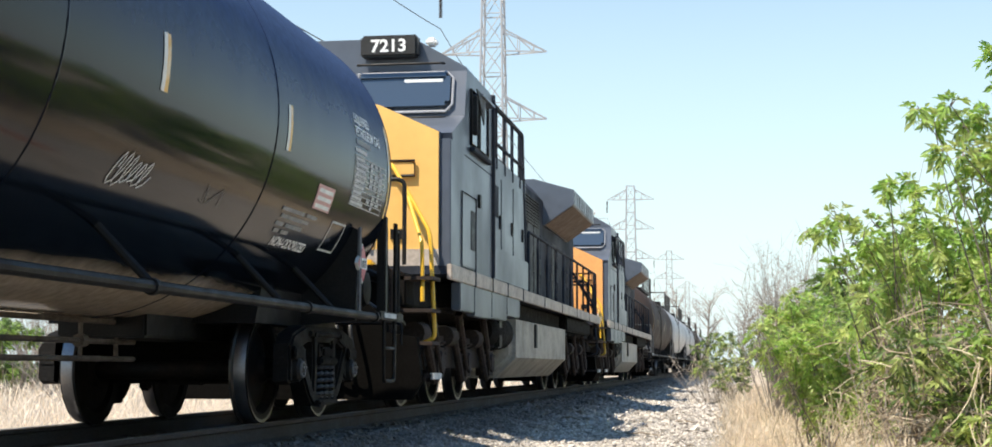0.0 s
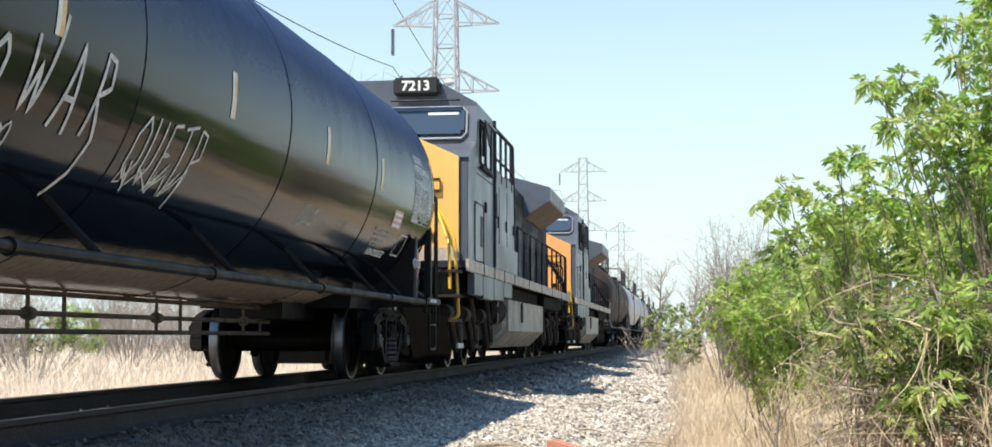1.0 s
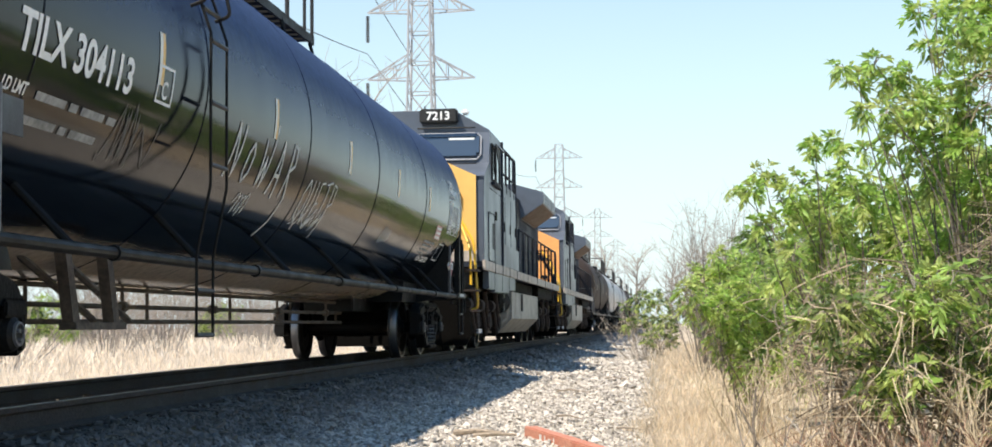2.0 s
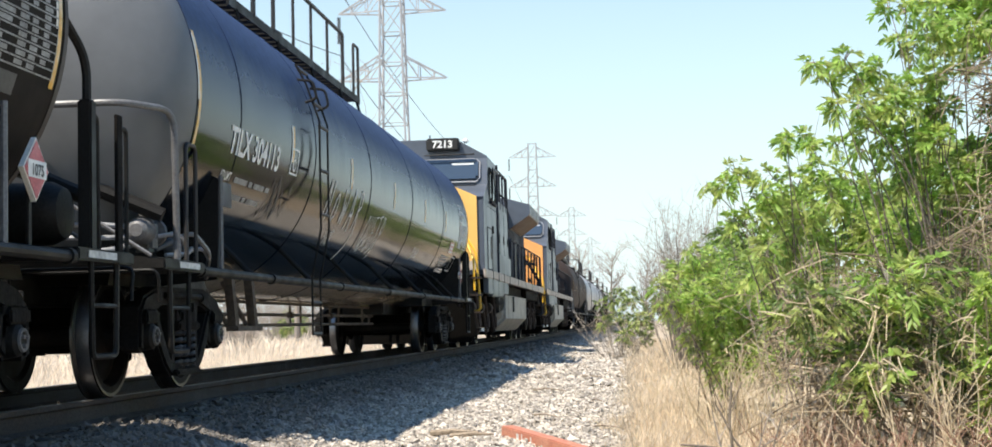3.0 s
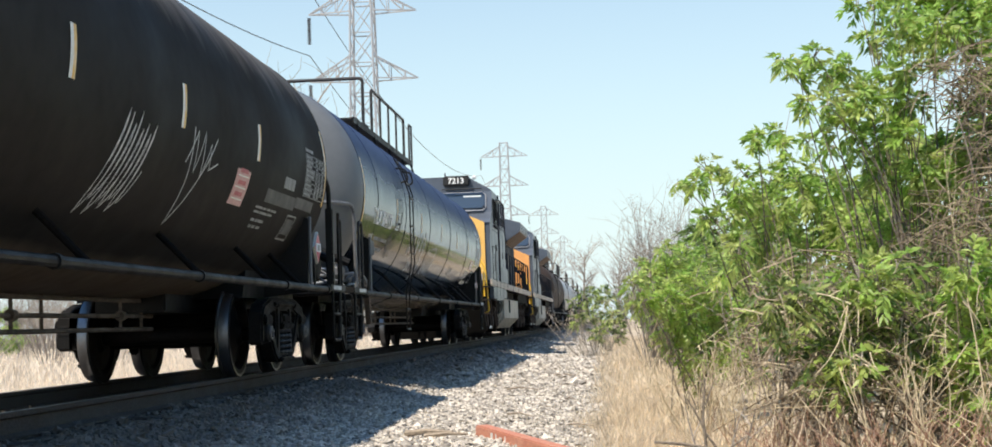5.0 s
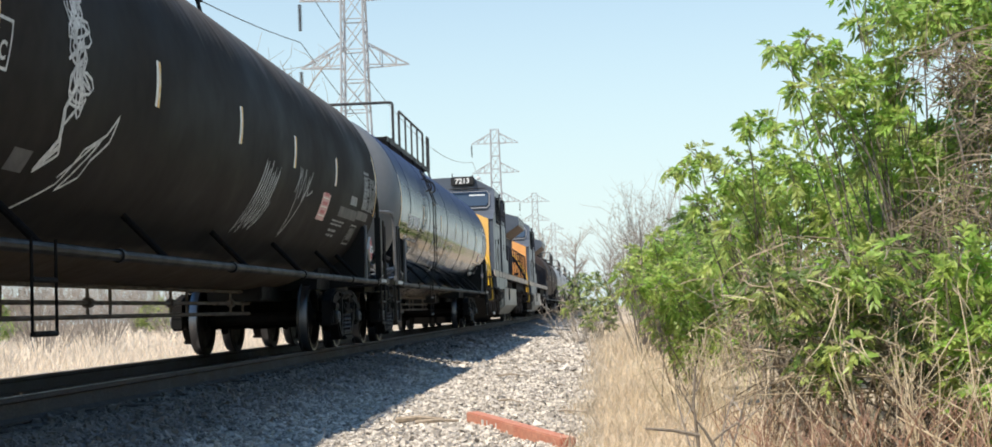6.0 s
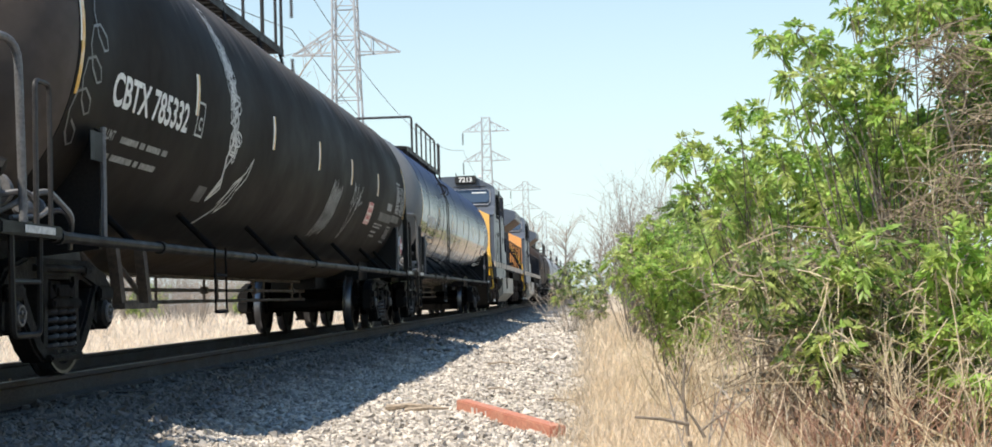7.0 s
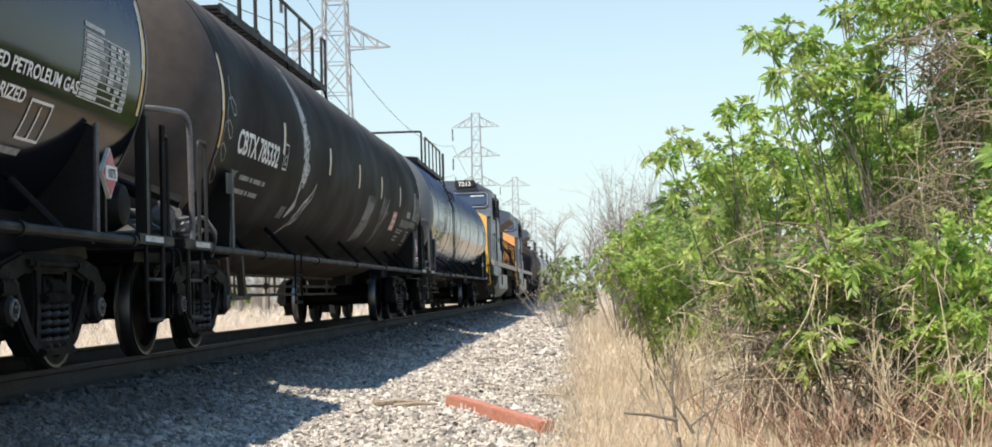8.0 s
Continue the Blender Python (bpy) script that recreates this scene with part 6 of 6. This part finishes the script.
TWIG = [((0.53, 9.2, -0.3), (0.21, 9.2, -0.25), 0.0, 0.014), ((0.52, 9.2, -0.37), (0.52, 9.2, 0.11), -0.02, 0.011), ((0.62, 9.2, -0.38), (0.5, 9.2, -0.19), 0.0, 0.012), ((0.51, 9.2, -0.19), (0.41, 9.2, 0.0), 0, 0.008), ((0.52, 9.2, -0.04), (0.58, 9.2, 0.11), 0, 0.006), ((0.6, 9.2, -0.34), (0.76, 9.2, -0.23), 0, 0.008)]
CLUMPS_F = [(1.02, 10.03, 0.56, 0.2), (1.21, 9.94, 0.59, 0.16), (1.19, 10.69, 0.34, 0.16), (1.42, 10.33, 0.38, 0.2), (1.61, 10.22, 0.29, 0.2), (1.31, 10.09, 0.14, 0.2), (1.68, 10.38, 0.54, 0.2), (2.1, 10.56, 0.7, 0.2), (2.19, 10.26, 0.48, 0.22), (1.9, 10.24, 0.49, 0.18), (2.03, 9.94, 0.2, 0.22), (1.92, 10.63, 0.1, 0.16), (1.47, 9.93, 0.06, 0.16), (2.3, 10.29, -0.1, 0.22), (2.52, 10.57, -0.33, 0.22), (2.33, 10.0, 0.27, 0.25)]
TANGLE_C = [(2.35, 10.69, 1.98, 0.2), (2.58, 10.78, 1.92, 0.22), (2.64, 10.65, 1.59, 0.22), (2.49, 10.72, 2.11, 0.16), (2.51, 10.44, 1.23, 0.2), (2.22, 10.57, 1.0, 0.2), (2.42, 10.46, 0.98, 0.22)]
shrub("tall shrub with bright green drooping leaves beside the track", (2.3, 11.4, -0.55), CLUMPS_A, 1050, (M_LEAF, M_LEAF2), 11, 3, 0.078, 0.0135)
shrub("green leafy shrub with long branches reaching towards the track", (1.6, 12.6, -0.56), CLUMPS_B, 900, (M_LEAF2, M_LEAF), 12, 4, 0.075, 0.013)
shrub("low green shrub tangled with dry vines", (2.3, 9.9, -0.52), CLUMPS_C, 560, (M_LEAF, M_LEAF2), 13, 6)
shrub("yellow-green leafy shrub at the ballast's edge", (0.75, 15.6, -0.58), CLUMPS_D, 1250, (M_LEAF2, M_LEAF2, M_LEAF), 14, 8, 0.065, 0.011)
shrub("dull green low bush at the track's bend", (-0.3, 43.5, -0.58), CLUMPS_E, 360, (M_LEAF2, M_LEAFD), 15, 22, 0.1, 0.017)
brush("grey twiggy bush at the track's bend", (-0.6, 42.5, -0.58), 1.5, 1.5, 30, M_TWIG, 76, r=0.014, forks=5)

# the hedge of shrubs goes on behind these, mostly unseen, for the tanks' reflections
def round_clumps(at, h, w, n, seed):
    g = random.Random(seed)
    return [(at[0] + g.uniform(-w, w), at[1] + g.uniform(-w, w), at[2] + h * g.uniform(0.25, 0.95), g.uniform(0.3, 0.5)) for i in range(n)]


HEDGE = [(3.4, 13.5, 2.6), (3.9, 10.5, 2.8), (2.1, 17.5, 2.2), (3.2, 19.5, 2.6), (1.9, 22.5, 2.1), (3.4, 25.0, 2.8), (2.1, 28.0, 2.0), (2.9, 31.0, 2.5), (2.3, 36.0, 2.1), (3.2, 40.0, 2.6),
         (2.0, 50.0, 2.0), (2.6, 47.0, 2.5), (3.4, 55.0, 2.8), (2.5, 62.0, 2.2), (4.0, 6.5, 2.6), (4.4, 2.5, 2.6), (4.6, -2.5, 2.8), (2.5, 72.0, 2.6), (2.6, 84.0, 2.4)]
first = None
for i, (x, y, h) in enumerate(HEDGE):
    if i < 3:
        at = (x, y, lay(x))
        s = shrub("dense green hedge shrub along the railway", at, round_clumps(at, h, 1.1, 16, 40 + i), 300, ((M_LEAF2, M_LEAF), (M_LEAF, M_LEAFD), (M_LEAF2, M_LEAFD))[i], 50 + i, 5, 0.12, 0.017)
        first = (first or []) + [(s, h)]
    else:
        s, h0 = first[i % 3]
        copy_thing(s, pose(x, y, lay(x), 0, 0, 70 * i))

# leafless growth
brush("grey leafless shrub behind the green ones", (0.85, 30.0, -0.58), 3.4, 1.2, 60, M_TWIG, 61, r=0.012, forks=6)
brush("grey leafless shrub behind the green ones", (1.5, 33.0, -0.56), 3.5, 1.3, 55, M_TWIG, 62, r=0.012, forks=6)
brush("tall thin leafless shrub among green ones", (1.35, 14.4, -0.57), 3.0, 0.6, 5, M_TWIG, 63, r=0.009, forks=2)
brush("tangle of dry canes at the hedge's foot", (1.55, 10.2, -0.57), 0.8, 0.9, 10, M_STALK, 64, r=0.006)
brush("tangle of dry canes at the hedge's foot", (2.2, 9.0, -0.52), 0.8, 0.8, 8, M_STALK, 65, r=0.006)
brush("reddish bramble canes in the dry grass", (1.35, 9.3, -0.58), 0.42, 0.8, 24, M_REDSTALK, 66, r=0.007)
brush("reddish bramble canes in the dry grass", (2.1, 9.2, -0.53), 0.5, 0.8, 26, M_REDSTALK, 67, r=0.006)
brush("tangle of dry canes at the hedge's foot", (0.75, 14.0, -0.58), 0.9, 0.7, 22, M_STALK, 68, r=0.008)
brush("dry vines hanging in the tall shrub", (2.6, 10.6, -0.5), 2.2, 0.7, 4, M_STALK, 69, r=0.005)
brush("small dark leafless sapling in dry grass", (0.62, 9.6, -0.6), 0.75, 0.35, 3, M_TWIG, 70, r=0.012, forks=3)
for i, (x, y, h) in enumerate(((-2.5, 128, 7.0), (-6.0, 150, 8.5), (2.5, 140, 7.5), (6.0, 120, 7.0), (-10.0, 190, 10.0), (0.5, 175, 8.5))):
    bare_tree("far leafless tree by the railway", (x, y, -0.5), h, 80 + i)
bare_tree("tall pale leafless tree behind the train", (-15.5, 74, -0.6), 13.0, 90, 0.2)
bare_tree("tall pale leafless tree behind the train", (-19.0, 84, -0.6), 12.0, 91, 0.2)
for i in range(14):
    brush("brown leafless brush across the dry field", (-19.0 - 2.5 * math.sin(i * 2.3), 12 + i * 5.2, -0.65), 2.6 + 0.5 * math.sin(i), 2.2, 30, M_TWIG, 100 + i, forks=3, r=0.02, single=False)
for i, (x, y) in enumerate(((-22, 43), (-25, 50), (-21, 37), (-24, 31))):
    copy_thing(first[1][0], pose(x, y, -0.6, 0, 0, 50 * i))

brush("pale dry canes leaning in front of the shrubs", (1.85, 9.3, -0.55), 0.9, 0.9, 11, M_STALK, 71, r=0.007)
brush("pale dry canes leaning in front of the shrubs", (2.7, 9.4, -0.5), 1.0, 0.9, 11, M_STALK, 72, r=0.007)
brush("reddish bramble canes in the dry grass", (1.0, 10.6, -0.6), 0.5, 0.6, 24, M_REDSTALK, 73, r=0.006)
brush("reddish bramble canes in the dry grass", (1.6, 9.6, -0.56), 0.5, 0.9, 26, M_REDSTALK, 74, r=0.006)
brush("pale dry canes leaning in front of the shrubs", (0.9, 12.3, -0.59), 0.8, 0.7, 20, M_STALK, 75, r=0.007)

tangle("brown tangle of bare twigs and dead vines among green shrubs", (1.3, 11.2, -0.57), TANGLE_A, 95, M_DEADTWIG, 141)
tangle("brown tangle of bare twigs and dead vines among green shrubs", (2.1, 10.6, -0.54), TANGLE_B, 100, M_DEADTWIG, 142, (0.3, 0.8))
# Dark leaves stand in for the shade inside the thicket.
shrub("sparse green shrub grown through dead twigs", (1.9, 10.3, -0.55), CLUMPS_F, 760, (M_LEAF2, M_LEAFD, M_LEAFD), 16, 2, 0.07, 0.012)
tangle("pale dry vines hung across the shrubs", (1.7, 11.0, -0.55), TANGLE_A[3:8] + TANGLE_B[3:8], 24, M_STALK, 143, (0.4, 1.1), 0.0045, "dry_vines")
tangle("brown mass of dead vines draped over the tall shrub", (2.6, 10.6, -0.5), TANGLE_C, 300, M_DEADTWIG, 144, (0.2, 0.6), 0.005, "dry_vines")
long_stalks("tall pale dry weed stalks before the shrubs", (1.7, 9.8, -0.55), STALKS, M_STALK)
fallen = thing("dead_branch", "dark leaning forked dead branch in dry grass", "branch", (0.5, 9.2, -0.6), "")
for a, b, bow, r in TWIG:
    part("limb", tube(B(), [Vector(a) - Vector((0.5, 9.2, -0.6)), (Vector(a) + Vector(b)) / 2 - Vector((0.5, 9.2, -0.6)) + Vector((bow, 0, 0.01)), Vector(b) - Vector((0.5, 9.2, -0.6))], r, 6, False, r * 0.5), M_BARK, fallen)
part("limb", tube(B(), [(0.03, 0, 0.2), (0.04, 0, -0.06)], 0.014, 6), M_BARK, fallen)

# the wood beyond the field
far_brush = brush("grey-brown leafless thicket beyond the field", (-27, 30, -0.6), 4.2, 3.2, 60, M_TWIG, 130, forks=4, r=0.022, single=False)
for i in range(34):
    copy_thing(far_brush, pose(-27 - 4 * abs(math.sin(i * 1.7)), 12 + i * 5.5, -0.6, 0, 0, 47 * i))
for i in range(16):
    copy_thing(first[i % 3][0], pose(-30 - 3 * math.sin(i * 2.1), 16 + i * 9.5, -0.6, 0, 0, 61 * i))

# dry grass
blades("dry_grass", "tan dry grass between ballast and shrubs", 17000, (-0.3, 1.25), (7.2, 24), 0.22, 0.0034, lay, 201, M_STRAW, 0.35, 1.5)
blades("dry_grass", "tan dry grass along the ballast further on", 9000, (-0.35, 2.0), (22, 70), 0.4, 0.005, lay, 202, M_STRAW)
blades("dry_grass", "tall pale dry grass across the track", 34000, (-13.0, -7.4), (6, 60), 0.5, 0.0045, lay, 203, M_SUNGRASS, 0.3)
blades("dry_grass", "tall pale dry grass of the field", 16000, (-24.0, -12.5), (12, 90), 0.8, 0.01, lay, 204, M_SUNGRASS, 0.3)
blades("dry_grass", "thin dry grass at the shrubs' foot", 3500, (1.2, 3.0), (8.5, 14), 0.2, 0.0025, lay, 206, M_STRAW, 0.5)
blades("dry_stalks", "tall dry weed stalks in front of the shrubs", 150, (0.45, 3.0), (7.8, 12.5), 0.75, 0.0035, lay, 205, M_STRAW, 0.22)


# ---- things on the ballast ----
def beam():
    """A painted timber that lies aslant on the ballast, one end in the grass."""
    a, b = Vector((-1.2, 13.6, -0.462)), Vector((-0.3, 11.25, -0.518))
    d = (b - a)
    m = Matrix.Translation((a + b) / 2) @ d.to_track_quat("X", "Z").to_matrix().to_4x4()
    bm = box(B(), (0, 0, 0), (d.length, 0.12, 0.11), None, 0.01)
    bmesh.ops.transform(bm, matrix=m, verts=bm.verts)
    ob = tagged(part("timber_beam", bm, M_BEAM, None, "faded orange-red painted timber lying on the ballast"), "", "beam")
    mk = B()
    for i, (w, h) in enumerate(((0.06, 0.05), (0.02, 0.06), (0.07, 0.02), (0.02, 0.055))):
        box(mk, (-0.75 + i * 0.13, -0.0615, 0.0), (w, 0.004, h))
    bmesh.ops.transform(mk, matrix=m, verts=mk.verts)
    part("paint_marks", mk, M_CHALK, ob, "white painted marks")


beam()


def stick(label, pts, r, name="stick", material=None):
    return tagged(part(name, tube(B(), pts, r, 6, False, r * 0.4), material or M_DRIFT, None, label), "", "stick", "sticks on the ballast")


g = random.Random(7)
for x, y, a, l, r in ((-1.62, 13.2, 30, 0.5, 0.03), (-1.45, 13.0, 20, 0.4, 0.025), (-1.0, 15.8, 70, 0.9, 0.012), (-0.55, 19.0, 80, 0.9, 0.012), (-1.3, 21.5, 60, 1.0, 0.014), (-0.35, 14.5, 65, 0.6, 0.01), (0.1, 9.8, 75, 0.8, 0.016), (-0.9, 27.0, 70, 1.2, 0.018), (-2.6, 24.0, 65, 1.0, 0.02)):
    z = bed(x) + 0.05
    c, s = math.cos(radians(a)), math.sin(radians(a))
    stick("grey weathered stick lying on the ballast", [(x - c * l / 2, y + s * l / 2, z), (x + g.uniform(-0.04, 0.04), y, z + g.uniform(0.02, 0.06)), (x + c * l / 2, y - s * l / 2, z + 0.02)], r)


# ---- motion of the train ----
def motions():
    ts = [r[0] for r in SEEN]
    ways = [r[4] for r in SEEN]
    fine = [i / 10 for i in range(81)]
    train = [car_a, car_b, car_c, loco_a, loco_b] + FAR_CARS
    for car in train:
        x, y, z = car.location
        walk(car, [(t, pose(x, y + w, z)) for t, w in zip(ts, ways)])
        for ob in car.children_recursive:
            if ob.name.split(".")[0] == "wheelset":
                a, b, c = ob.location
                rows = []
                for t in fine:
                    w = float(np.interp(t, ts, ways))
                    rows.append((t, pose(a, b, c, -math.degrees(w / c))))
                walk(ob, rows)


motions()
